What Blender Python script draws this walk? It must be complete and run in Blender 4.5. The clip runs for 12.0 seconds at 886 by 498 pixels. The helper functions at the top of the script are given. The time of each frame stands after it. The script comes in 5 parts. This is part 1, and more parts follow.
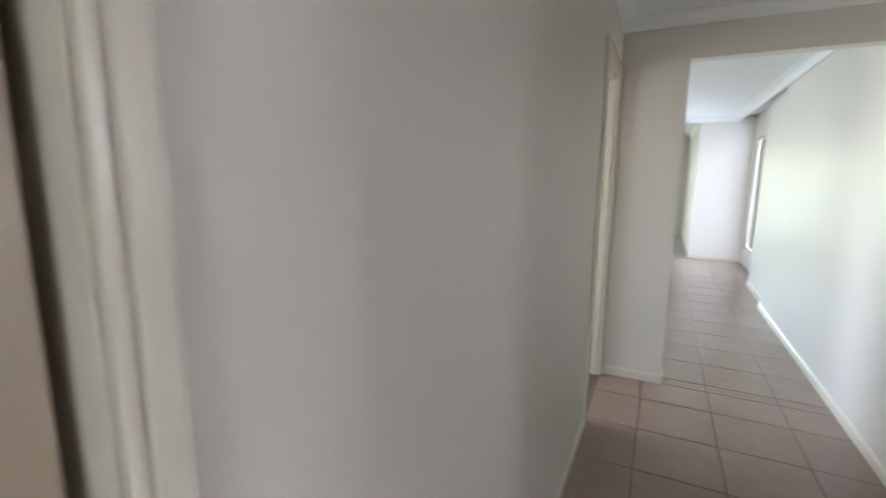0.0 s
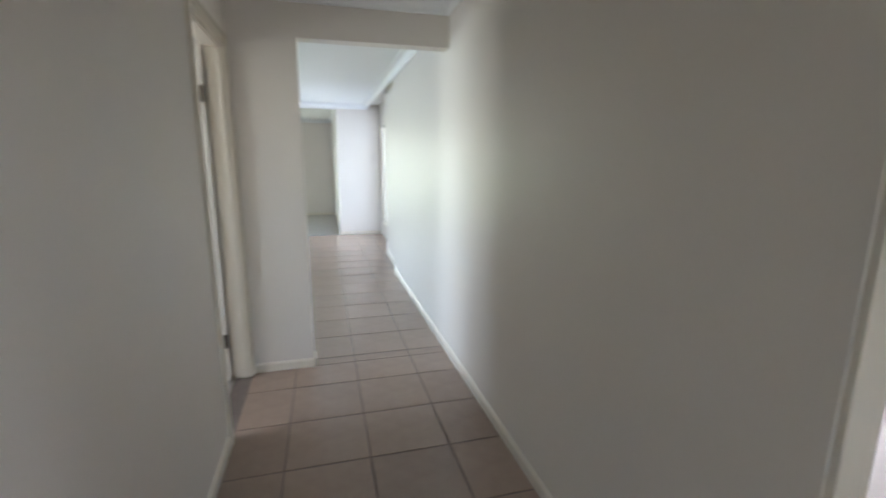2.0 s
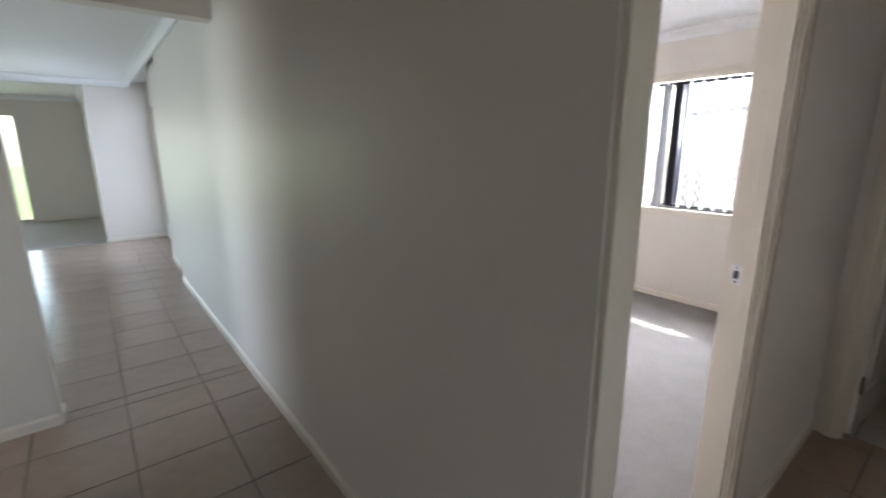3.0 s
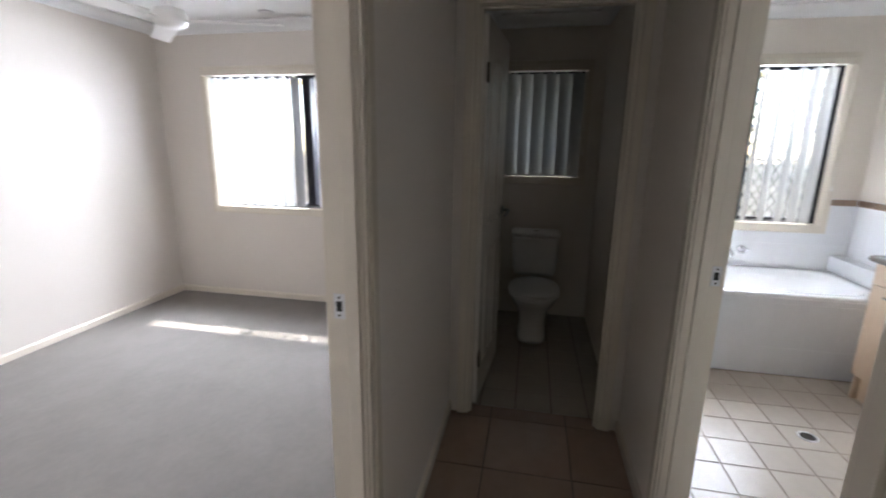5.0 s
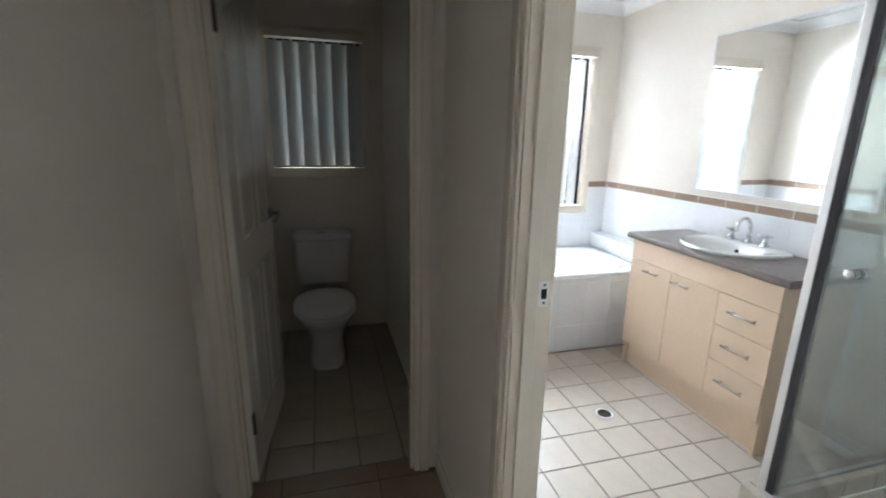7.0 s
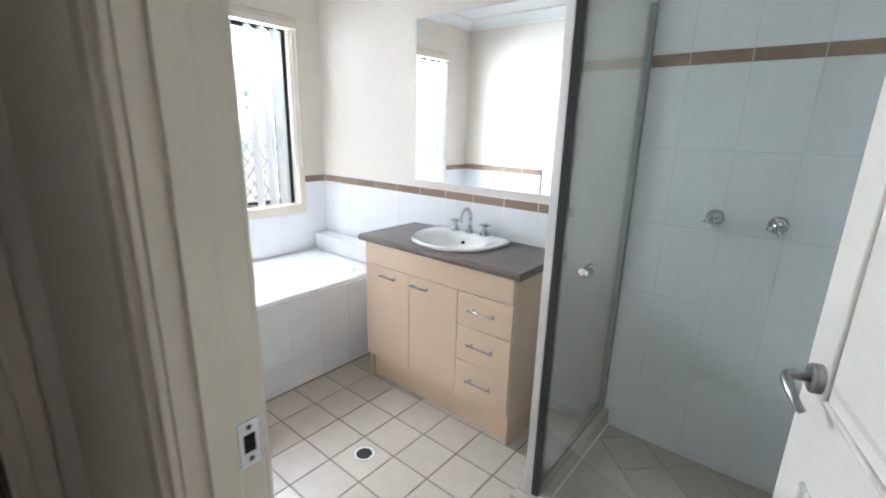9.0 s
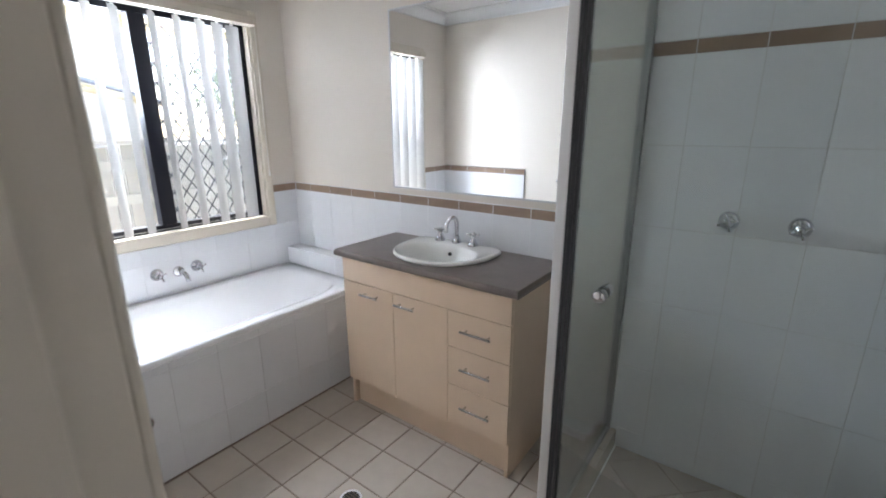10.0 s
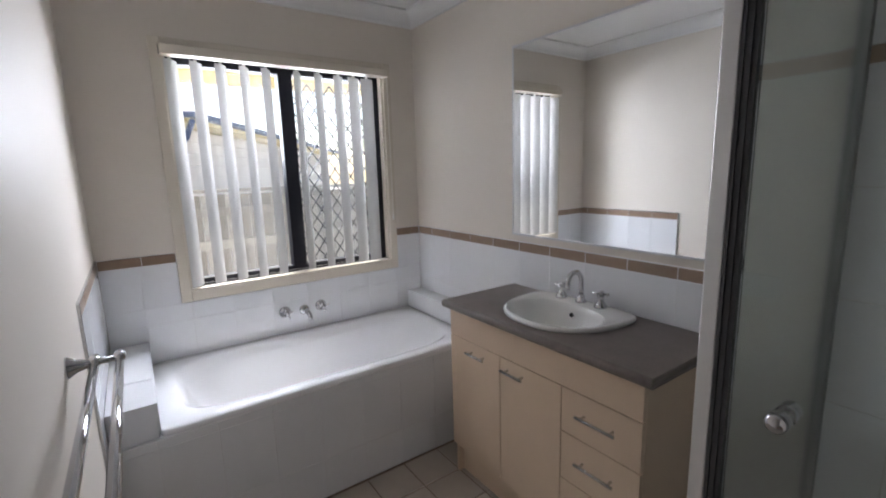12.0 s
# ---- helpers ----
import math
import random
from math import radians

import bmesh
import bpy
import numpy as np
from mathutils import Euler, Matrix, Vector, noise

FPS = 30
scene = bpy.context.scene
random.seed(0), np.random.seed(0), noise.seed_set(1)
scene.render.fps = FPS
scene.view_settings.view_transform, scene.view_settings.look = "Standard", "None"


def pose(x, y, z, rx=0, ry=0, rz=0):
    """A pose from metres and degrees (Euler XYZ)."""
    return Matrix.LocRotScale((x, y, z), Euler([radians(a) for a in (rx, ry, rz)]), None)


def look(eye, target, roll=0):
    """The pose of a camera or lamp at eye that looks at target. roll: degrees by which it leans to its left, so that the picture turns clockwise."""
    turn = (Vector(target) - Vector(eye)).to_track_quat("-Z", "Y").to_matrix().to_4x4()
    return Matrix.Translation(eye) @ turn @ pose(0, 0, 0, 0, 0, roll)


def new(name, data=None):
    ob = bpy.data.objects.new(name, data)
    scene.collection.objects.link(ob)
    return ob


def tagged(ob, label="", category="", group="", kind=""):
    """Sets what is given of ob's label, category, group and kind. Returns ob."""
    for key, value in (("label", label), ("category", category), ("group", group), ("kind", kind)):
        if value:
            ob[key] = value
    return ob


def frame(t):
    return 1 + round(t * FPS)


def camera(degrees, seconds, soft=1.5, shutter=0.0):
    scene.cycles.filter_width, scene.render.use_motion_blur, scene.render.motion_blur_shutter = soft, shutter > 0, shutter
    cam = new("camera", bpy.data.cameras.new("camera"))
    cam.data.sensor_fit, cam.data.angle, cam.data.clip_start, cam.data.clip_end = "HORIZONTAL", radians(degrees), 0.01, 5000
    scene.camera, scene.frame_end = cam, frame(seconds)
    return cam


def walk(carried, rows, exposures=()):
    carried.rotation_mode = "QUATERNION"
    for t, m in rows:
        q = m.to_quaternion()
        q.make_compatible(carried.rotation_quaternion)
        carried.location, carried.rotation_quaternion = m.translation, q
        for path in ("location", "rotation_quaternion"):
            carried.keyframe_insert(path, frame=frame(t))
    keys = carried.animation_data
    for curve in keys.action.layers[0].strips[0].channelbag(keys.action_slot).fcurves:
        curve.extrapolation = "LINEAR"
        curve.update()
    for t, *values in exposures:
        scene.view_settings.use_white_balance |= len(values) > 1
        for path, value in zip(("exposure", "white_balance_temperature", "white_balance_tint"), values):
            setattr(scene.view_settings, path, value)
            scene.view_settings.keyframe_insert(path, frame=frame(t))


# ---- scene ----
# camera and its walk
cam = camera(90.0, 12.0, soft=1.8, shutter=0.5)
PATH = [
    (0, (0.176, 0.138, 1.416), (-0.691, 1.911, 1.088), 0.5),
    (0.5, (0.237, 0.197, 1.412), (-0.38, 2.069, 1.071), 0.3),
    (1, (0.308, 0.223, 1.412), (-0.056, 2.158, 1.061), 0.5),
    (1.5, (0.36, 0.275, 1.401), (0.388, 2.24, 1.033), 0.0),
    (2, (0.388, 0.392, 1.411), (0.898, 2.286, 1.02), 0.2),
    (2.5, (0.443, 0.451, 1.435), (1.368, 2.176, 1.025), -0.0),
    (3, (0.561, 0.481, 1.441), (1.772, 2.007, 0.991), -0.2),
    (3.5, (0.705, 0.47, 1.432), (2.097, 1.833, 0.979), 0.2),
    (3.7, (0.787, 0.463, 1.432), (2.262, 1.736, 0.98), 0.8),
    (5.3, (1.219, 0.515, 1.433), (3.155, 0.717, 0.973), 0.8),
    (5.5, (1.265, 0.514, 1.429), (3.207, 0.627, 0.964), 0.9),
    (6, (1.415, 0.495, 1.417), (3.355, 0.402, 0.94), 0.5),
    (6.5, (1.57, 0.467, 1.42), (3.491, 0.171, 0.945), 1.1),
    (7, (1.714, 0.436, 1.412), (3.585, -0.076, 0.926), 1.0),
    (7.5, (1.883, 0.398, 1.424), (3.639, -0.422, 0.928), -0.3),
    (7.7, (1.933, 0.378, 1.425), (3.612, -0.587, 0.925), -0.3),
    (9.3, (2.202, 0.09, 1.442), (3.385, -1.434, 0.912), 1.5),
    (9.5, (2.235, 0.064, 1.449), (3.404, -1.469, 0.917), 1.3),
    (10, (2.318, -0.012, 1.447), (3.47, -1.559, 0.917), -0.2),
    (10.5, (2.362, -0.07, 1.44), (3.487, -1.637, 0.912), -0.5),
    (11, (2.393, -0.141, 1.44), (3.615, -1.642, 0.937), -1.2),
    (11.5, (2.395, -0.211, 1.453), (3.898, -1.449, 0.999), -2.7),
    (12, (2.392, -0.272, 1.455), (4.009, -1.396, 1.105), -1.7),
]
EXPOSURES = [(0, 3.3, 6450, 11), (0.5, 3.4, 6400, 11), (1.5, 3.5, 6350, 11), (2.5, 2.75, 6300, 10), (3.0, 2.65, 6350, 10), (3.5, 2.6, 6400, 10), (5.5, 2.0, 6300, 7),
             (6.5, 2.6, 6200, 4), (7.5, 2.65, 6150, 3), (9.5, 2.3, 6250, 6), (10.0, 1.7, 6350, 8), (10.5, 1.1, 6400, 9), (11.0, 0.9, 6450, 9), (11.5, 0.9, 6600, 11), (12.0, 0.85, 6600, 11)]
walk(cam, [(t, look(eye, target, roll)) for t, eye, target, roll in PATH], EXPOSURES)

# world, sun, large lights
world = bpy.data.worlds.new("sky")
scene.world = world
world.use_nodes = True
wn = world.node_tree.nodes
sky = wn.new("ShaderNodeTexSky")
sky.sky_type = "NISHITA"
sky.sun_disc = False
sky.sun_elevation = radians(48)
sky.sun_rotation = radians(101)
wn["Background"].inputs["Strength"].default_value = 0.15
world.node_tree.links.new(sky.outputs[0], wn["Background"].inputs[0])
sun_data = bpy.data.lights.new("sun", "SUN")
sun_data.energy, sun_data.angle, sun_data.color = 5.0, radians(0.5), (1.0, 0.95, 0.88)
sun = new("sun", sun_data)
sun.matrix_world = look((12, -2.4, 13.5), (11.2, -2.24, 12.54))


def window_light(name, eye, target, w, h, watts, color=(0.90, 0.935, 1.0)):
    d = bpy.data.lights.new(name, "AREA")
    d.shape, d.size, d.size_y, d.energy, d.color = "RECTANGLE", w, h, watts, color
    ob = new(name, d)
    ob.matrix_world = look(eye, target)
    return ob


window_light("bath_window_light", (5.38, -1.05, 1.78), (4.6, -1.05, 0.78), 1.35, 0.75, 60, (0.82, 0.87, 1.0))
window_light("bedroom_window_light", (5.42, 2.46, 1.72), (4.5, 2.46, 0.72), 2.2, 0.6, 108, (0.85, 0.88, 1.0))
window_light("toilet_window_light", (5.2, 0.44, 1.75), (4.0, 0.44, 1.2), 0.5, 0.6, 0.22)
window_light("living_window_light", (-3.35, 5.4, 1.2), (0.0, 5.4, 1.0), 2.3, 1.7, 9.5, (0.66, 0.79, 1.0))
window_light("sliding_door_light", (-1.3, 12.6, 1.05), (-1.0, 9.0, 0.9), 1.9, 2.0, 5.5, (0.9, 1.0, 0.86))
window_light("side_door_light", (1.75, 8.2, 1.2), (0.0, 8.0, 0.9), 1.3, 1.6, 6, (0.66, 0.79, 1.0))
# added fill lamp, brightens the side room's open door and the hall
window_light("side_room_window_light", (-2.35, 2.5, 1.4), (0.0, 2.6, 1.0), 1.2, 1.1, 4.9)
# added fill lamp behind the hall; no such source is known there
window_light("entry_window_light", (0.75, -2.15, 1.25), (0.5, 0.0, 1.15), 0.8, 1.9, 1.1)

# materials
def mat(name, color, rough=0.5, metal=0.0, vary=0.0, scale=6.0, bump=0.0, bump_scale=80.0, per_object=0.0, coat=0.0, trans=0.0, ior=1.45):
    m = bpy.data.materials.new(name)
    m.use_nodes = True
    nt = m.node_tree
    b = nt.nodes["Principled BSDF"]
    b.inputs["Base Color"].default_value = (*color, 1)
    b.inputs["Roughness"].default_value = rough
    b.inputs["Metallic"].default_value = metal
    b.inputs["Coat Weight"].default_value = coat
    b.inputs["Transmission Weight"].default_value = trans
    b.inputs["IOR"].default_value = ior
    tc = nt.nodes.new("ShaderNodeTexCoord")
    last = None
    if vary:
        n1 = nt.nodes.new("ShaderNodeTexNoise")
        n1.inputs["Scale"].default_value = scale
        n1.inputs["Detail"].default_value = 6
        n2 = nt.nodes.new("ShaderNodeTexNoise")
        n2.inputs["Scale"].default_value = scale * 0.17
        n2.inputs["Detail"].default_value = 3
        add = nt.nodes.new("ShaderNodeMath")
        add.operation = "ADD"
        mr = nt.nodes.new("ShaderNodeMapRange")
        mr.inputs["From Min"].default_value, mr.inputs["From Max"].default_value = 0.6, 1.4
        mr.inputs["To Min"].default_value, mr.inputs["To Max"].default_value = 1 - vary, 1 + vary
        for n in (n1, n2):
            nt.links.new(tc.outputs["Object"], n.inputs["Vector"])
        nt.links.new(n1.outputs["Fac"], add.inputs[0])
        nt.links.new(n2.outputs["Fac"], add.inputs[1])
        nt.links.new(add.outputs[0], mr.inputs["Value"])
        last = mr.outputs[0]
        rr = nt.nodes.new("ShaderNodeMapRange")
        rr.inputs["To Min"].default_value, rr.inputs["To Max"].default_value = max(0.0, rough * 0.8), min(1.0, rough * 1.2)
        nt.links.new(n1.outputs["Fac"], rr.inputs["Value"])
        nt.links.new(rr.outputs[0], b.inputs["Roughness"])
    if per_object:
        oi = nt.nodes.new("ShaderNodeObjectInfo")
        mo = nt.nodes.new("ShaderNodeMapRange")
        mo.inputs["To Min"].default_value, mo.inputs["To Max"].default_value = 1 - per_object, 1 + per_object
        nt.links.new(oi.outputs["Random"], mo.inputs["Value"])
        if last is not None:
            mu = nt.nodes.new("ShaderNodeMath")
            mu.operation = "MULTIPLY"
            nt.links.new(last, mu.inputs[0])
            nt.links.new(mo.outputs[0], mu.inputs[1])
            last = mu.outputs[0]
        else:
            last = mo.outputs[0]
    if last is not None:
        vm = nt.nodes.new("ShaderNodeVectorMath")
        vm.operation = "SCALE"
        vm.inputs[0].default_value = color
        nt.links.new(last, vm.inputs["Scale"])
        nt.links.new(vm.outputs[0], b.inputs["Base Color"])
    if bump:
        nb = nt.nodes.new("ShaderNodeTexNoise")
        nb.inputs["Scale"].default_value = bump_scale
        nb.inputs["Detail"].default_value = 4
        bp = nt.nodes.new("ShaderNodeBump")
        bp.inputs["Strength"].default_value = bump
        bp.inputs["Distance"].default_value = 0.004
        nt.links.new(tc.outputs["Object"], nb.inputs["Vector"])
        nt.links.new(nb.outputs["Fac"], bp.inputs["Height"])
        nt.links.new(bp.outputs[0], b.inputs["Normal"])
    return m


def glass_mat(name, tint, gloss=0.06, share=1.6):
    m = bpy.data.materials.new(name)
    m.use_nodes = True
    nt = m.node_tree
    nt.nodes.remove(nt.nodes["Principled BSDF"])
    out = nt.nodes["Material Output"]
    tr = nt.nodes.new("ShaderNodeBsdfTransparent")
    tr.inputs[0].default_value = (*tint, 1)
    gl = nt.nodes.new("ShaderNodeBsdfGlossy")
    gl.inputs["Roughness"].default_value = 0.02
    fr = nt.nodes.new("ShaderNodeFresnel")
    fr.inputs["IOR"].default_value = 1.5
    ml = nt.nodes.new("ShaderNodeMath")
    ml.operation = "MULTIPLY_ADD"
    ml.inputs[1].default_value = share
    ml.inputs[2].default_value = gloss - 0.06
    mx = nt.nodes.new("ShaderNodeMixShader")
    nt.links.new(fr.outputs[0], ml.inputs[0])
    nt.links.new(ml.outputs[0], mx.inputs[0])
    nt.links.new(tr.outputs[0], mx.inputs[1])
    nt.links.new(gl.outputs[0], mx.inputs[2])
    nt.links.new(mx.outputs[0], out.inputs[0])
    return m


def stained_glass_mat(name, tint, haze):
    m = glass_mat(name, tint, 0.06, 0.7)
    nt = m.node_tree
    out = nt.nodes["Material Output"]
    clear = out.inputs[0].links[0].from_socket
    df = nt.nodes.new("ShaderNodeBsdfDiffuse")
    df.inputs[0].default_value = (0.75, 0.78, 0.76, 1)
    tc = nt.nodes.new("ShaderNodeTexCoord")
    no = nt.nodes.new("ShaderNodeTexNoise")
    no.inputs["Scale"].default_value = 3.5
    no.inputs["Detail"].default_value = 5
    mr = nt.nodes.new("ShaderNodeMapRange")
    mr.inputs["From Min"].default_value, mr.inputs["From Max"].default_value = 0.3, 0.7
    mr.inputs["To Min"].default_value, mr.inputs["To Max"].default_value = haze * 0.6, haze * 1.4
    mx = nt.nodes.new("ShaderNodeMixShader")
    nt.links.new(tc.outputs["Object"], no.inputs["Vector"])
    nt.links.new(no.outputs["Fac"], mr.inputs["Value"])
    nt.links.new(mr.outputs[0], mx.inputs[0])
    nt.links.new(clear, mx.inputs[1])
    nt.links.new(df.outputs[0], mx.inputs[2])
    nt.links.new(mx.outputs[0], out.inputs[0])
    return m


def fabric_mat(name, color, through_share):
    m = bpy.data.materials.new(name)
    m.use_nodes = True
    nt = m.node_tree
    nt.nodes.remove(nt.nodes["Principled BSDF"])
    out = nt.nodes["Material Output"]
    df = nt.nodes.new("ShaderNodeBsdfDiffuse")
    tl = nt.nodes.new("ShaderNodeBsdfTranslucent")
    mx = nt.nodes.new("ShaderNodeMixShader")
    mx.inputs[0].default_value = through_share
    tc = nt.nodes.new("ShaderNodeTexCoord")
    wv = nt.nodes.new("ShaderNodeTexNoise")
    wv.inputs["Scale"].default_value = 160
    mr = nt.nodes.new("ShaderNodeMapRange")
    mr.inputs["To Min"].default_value, mr.inputs["To Max"].default_value = 0.86, 1.06
    vm = nt.nodes.new("ShaderNodeVectorMath")
    vm.operation = "SCALE"
    vm.inputs[0].default_value = color
    nt.links.new(tc.outputs["Object"], wv.inputs["Vector"])
    nt.links.new(wv.outputs["Fac"], mr.inputs["Value"])
    nt.links.new(mr.outputs[0], vm.inputs["Scale"])
    nt.links.new(vm.outputs[0], df.inputs[0])
    nt.links.new(vm.outputs[0], tl.inputs[0])
    nt.links.new(df.outputs[0], mx.inputs[1])
    nt.links.new(tl.outputs[0], mx.inputs[2])
    nt.links.new(mx.outputs[0], out.inputs[0])
    return m


def carpet_mat(name, color):
    m = mat(name, color, 0.95, vary=0.10, scale=30)
    nt = m.node_tree
    b = nt.nodes["Principled BSDF"]
    tc = nt.nodes.new("ShaderNodeTexCoord")
    w = nt.nodes.new("ShaderNodeTexWave")
    w.bands_direction = "X"
    w.inputs["Scale"].default_value = 34
    w.inputs["Distortion"].default_value = 0.4
    w.inputs["Detail"].default_value = 2
    w.inputs["Detail Scale"].default_value = 6
    n = nt.nodes.new("ShaderNodeTexNoise")
    n.inputs["Scale"].default_value = 260
    ad = nt.nodes.new("ShaderNodeMath")
    ad.operation = "ADD"
    bp = nt.nodes.new("ShaderNodeBump")
    bp.inputs["Strength"].default_value = 0.4
    bp.inputs["Distance"].default_value = 0.006
    for k in (w, n):
        nt.links.new(tc.outputs["Object"], k.inputs["Vector"])
    nt.links.new(w.outputs["Fac"], ad.inputs[0])
    nt.links.new(n.outputs["Fac"], ad.inputs[1])
    nt.links.new(ad.outputs[0], bp.inputs["Height"])
    nt.links.new(bp.outputs[0], b.inputs["Normal"])
    return m


M_WALL = mat("wall_paint", (0.71, 0.655, 0.595), 0.44, vary=0.025, scale=3.0, bump=0.05, bump_scale=120)
M_BATHWALL = mat("bath_wall_paint", (0.76, 0.70, 0.625), 0.6, vary=0.025, scale=3.0, bump=0.05, bump_scale=120)
M_CEIL = mat("ceiling_paint", (0.82, 0.82, 0.81), 0.7, vary=0.02, scale=3.0)
M_TRIM = mat("trim_gloss", (0.74, 0.675, 0.575), 0.24, bump=0.04, bump_scale=60)
M_DOOR = mat("door_gloss", (0.77, 0.73, 0.66), 0.24, bump=0.04, bump_scale=60)
M_HALLTILE = mat("hall_tile", (0.345, 0.255, 0.20), 0.22, vary=0.10, scale=14, bump=0.05, bump_scale=30, per_object=0.05)
M_HALLGROUT = mat("hall_grout", (0.17, 0.135, 0.115), 0.85, vary=0.2, scale=20)
M_BATHTILE = mat("bath_floor_tile", (0.46, 0.405, 0.345), 0.25, vary=0.05, scale=18, bump=0.04, bump_scale=40, per_object=0.03)
M_BATHGROUT = mat("bath_grout", (0.20, 0.15, 0.115), 0.85, vary=0.25, scale=20)
M_WALLTILE = mat("white_wall_tile", (0.79, 0.80, 0.82), 0.12, vary=0.015, scale=10, bump=0.02, bump_scale=8, per_object=0.012)
M_WALLGROUT = mat("white_grout", (0.78, 0.78, 0.785), 0.8, vary=0.05, scale=20)
M_SHOWERGROUT = mat("grey_shower_grout", (0.66, 0.655, 0.64), 0.8, vary=0.15, scale=20)
M_BORDER = mat("tan_border_tile", (0.30, 0.21, 0.15), 0.3, vary=0.12, scale=25, per_object=0.06)
M_CARPET = carpet_mat("beige_carpet", (0.235, 0.215, 0.198))
M_GREYCARPET = carpet_mat("grey_carpet", (0.40, 0.37, 0.34))
M_LAMINATE = mat("maple_laminate", (0.67, 0.515, 0.375), 0.35, vary=0.04, scale=9)
M_WORKTOP = mat("grey_worktop", (0.155, 0.125, 0.11), 0.32, vary=0.22, scale=90)
M_CERAMIC = mat("white_ceramic", (0.82, 0.81, 0.78), 0.08, coat=0.4, vary=0.01)
M_ACRYLIC = mat("white_acrylic", (0.88, 0.885, 0.90), 0.08, coat=0.3, vary=0.01)
M_PLASTIC = mat("white_plastic", (0.80, 0.79, 0.76), 0.3, vary=0.01)
M_CHROME = mat("chrome", (0.60, 0.60, 0.62), 0.05, metal=1.0)
M_ALU = mat("bright_aluminium", (0.70, 0.70, 0.71), 0.36, metal=0.85)
M_SATIN = mat("satin_steel", (0.56, 0.555, 0.55), 0.25, metal=1.0)
# satin steel in a darker tone, for the door levers
M_LEVER = mat("darker_satin_steel", (0.34, 0.335, 0.33), 0.3, metal=1.0)
M_BLACK = mat("black_powdercoat", (0.010, 0.010, 0.016), 0.5, ior=1.3)
# near-black colour in place of the shade inside holes and slots
M_HOLESHADE = mat("hole_shade", (0.01, 0.01, 0.01), 0.8)
M_HINGE = mat("dark_bronze", (0.10, 0.08, 0.065), 0.4, metal=0.8)
M_TANDOOR = mat("tan_door_paint", (0.40, 0.32, 0.23), 0.45, vary=0.05, scale=6)
M_RUBBER = mat("grey_seal", (0.07, 0.07, 0.075), 0.4, metal=0.3)
M_GLASS = glass_mat("clear_glass", (0.97, 0.98, 0.975))
M_SHOWERGLASS = stained_glass_mat("shower_glass", (0.965, 0.99, 0.972), 0.02)
M_CHANNEL = mat("grey_anodised_channel", (0.26, 0.28, 0.28), 0.35, metal=0.7)
M_MIRROR = mat("mirror_silver", (0.88, 0.89, 0.89), 0.01, metal=1.0)
M_VANE = fabric_mat("vane_fabric", (0.56, 0.555, 0.54), 0.06)
# the white vane fabric again, darkened so shading is in its colour
M_VANEBED = fabric_mat("bedroom_vane_shaded", (0.34, 0.345, 0.345), 0.03)
M_VANEDARK = fabric_mat("blockout_vane_fabric", (0.50, 0.50, 0.48), 0.02)
M_FENCE = mat("weathered_paling", (0.33, 0.315, 0.30), 0.85, vary=0.25, scale=7, bump=0.5, bump_scale=30, per_object=0.18)
M_CONCRETE = mat("concrete_path", (0.50, 0.48, 0.45), 0.85, vary=0.12, scale=8, bump=0.3, bump_scale=60)
M_BRICK = mat("house_render", (0.50, 0.42, 0.33), 0.8, vary=0.08, scale=10, bump=0.3)
M_SOFFIT = mat("soffit_paint", (0.74, 0.61, 0.34), 0.6, vary=0.03)
M_BOARD = mat("pale_weatherboard", (0.70, 0.64, 0.60), 0.6, vary=0.05, scale=6)
M_GUTTER = mat("blue_gutter", (0.07, 0.10, 0.20), 0.4, vary=0.05)
M_ROOF = mat("tile_roof", (0.40, 0.38, 0.37), 0.8, vary=0.15, scale=10)
M_LEAF = mat("foliage", (0.07, 0.11, 0.035), 0.6, vary=0.3, scale=12, per_object=0.1)
M_BARK = mat("bark", (0.16, 0.12, 0.09), 0.9, vary=0.2, bump=0.5)
M_GRASS = mat("lawn", (0.10, 0.14, 0.045), 0.9, vary=0.3, scale=9, bump=0.6)


# shaping helpers
def box(bm, x0, x1, y0, y1, z0, z1, bevel=0.0, seg=2):
    r = bmesh.ops.create_cube(bm, size=1)
    vs = r["verts"]
    for v in vs:
        v.co = ((x0 + x1) / 2 + v.co.x * (x1 - x0), (y0 + y1) / 2 + v.co.y * (y1 - y0), (z0 + z1) / 2 + v.co.z * (z1 - z0))
    if bevel:
        es = list({e for v in vs for e in v.link_edges})
        bmesh.ops.bevel(bm, geom=es, offset=bevel, segments=seg, affect="EDGES", profile=0.5)
    return bm


def boxed(x0, x1, y0, y1, z0, z1, bevel=0.0, seg=2):
    return box(bmesh.new(), x0, x1, y0, y1, z0, z1, bevel, seg)


def tube(bm, pts, r, seg=12, caps=True):
    pts = [Vector(p) for p in pts]
    rings = []
    side = None
    for i, p in enumerate(pts):
        d = (pts[min(i + 1, len(pts) - 1)] - pts[max(i - 1, 0)]).normalized()
        if side is None:
            side = d.orthogonal().normalized()
        side = (side - d * side.dot(d)).normalized()
        up = d.cross(side)
        rr = r[i] if isinstance(r, (list, tuple)) else r
        rings.append([bm.verts.new(p + rr * (math.cos(a) * side + math.sin(a) * up)) for a in (2 * math.pi * k / seg for k in range(seg))])
    for a, b in zip(rings, rings[1:]):
        for k in range(seg):
            bm.faces.new((a[k], a[(k + 1) % seg], b[(k + 1) % seg], b[k]))
    if caps:
        bm.faces.new(rings[0][::-1])
        bm.faces.new(rings[-1])
    return bm


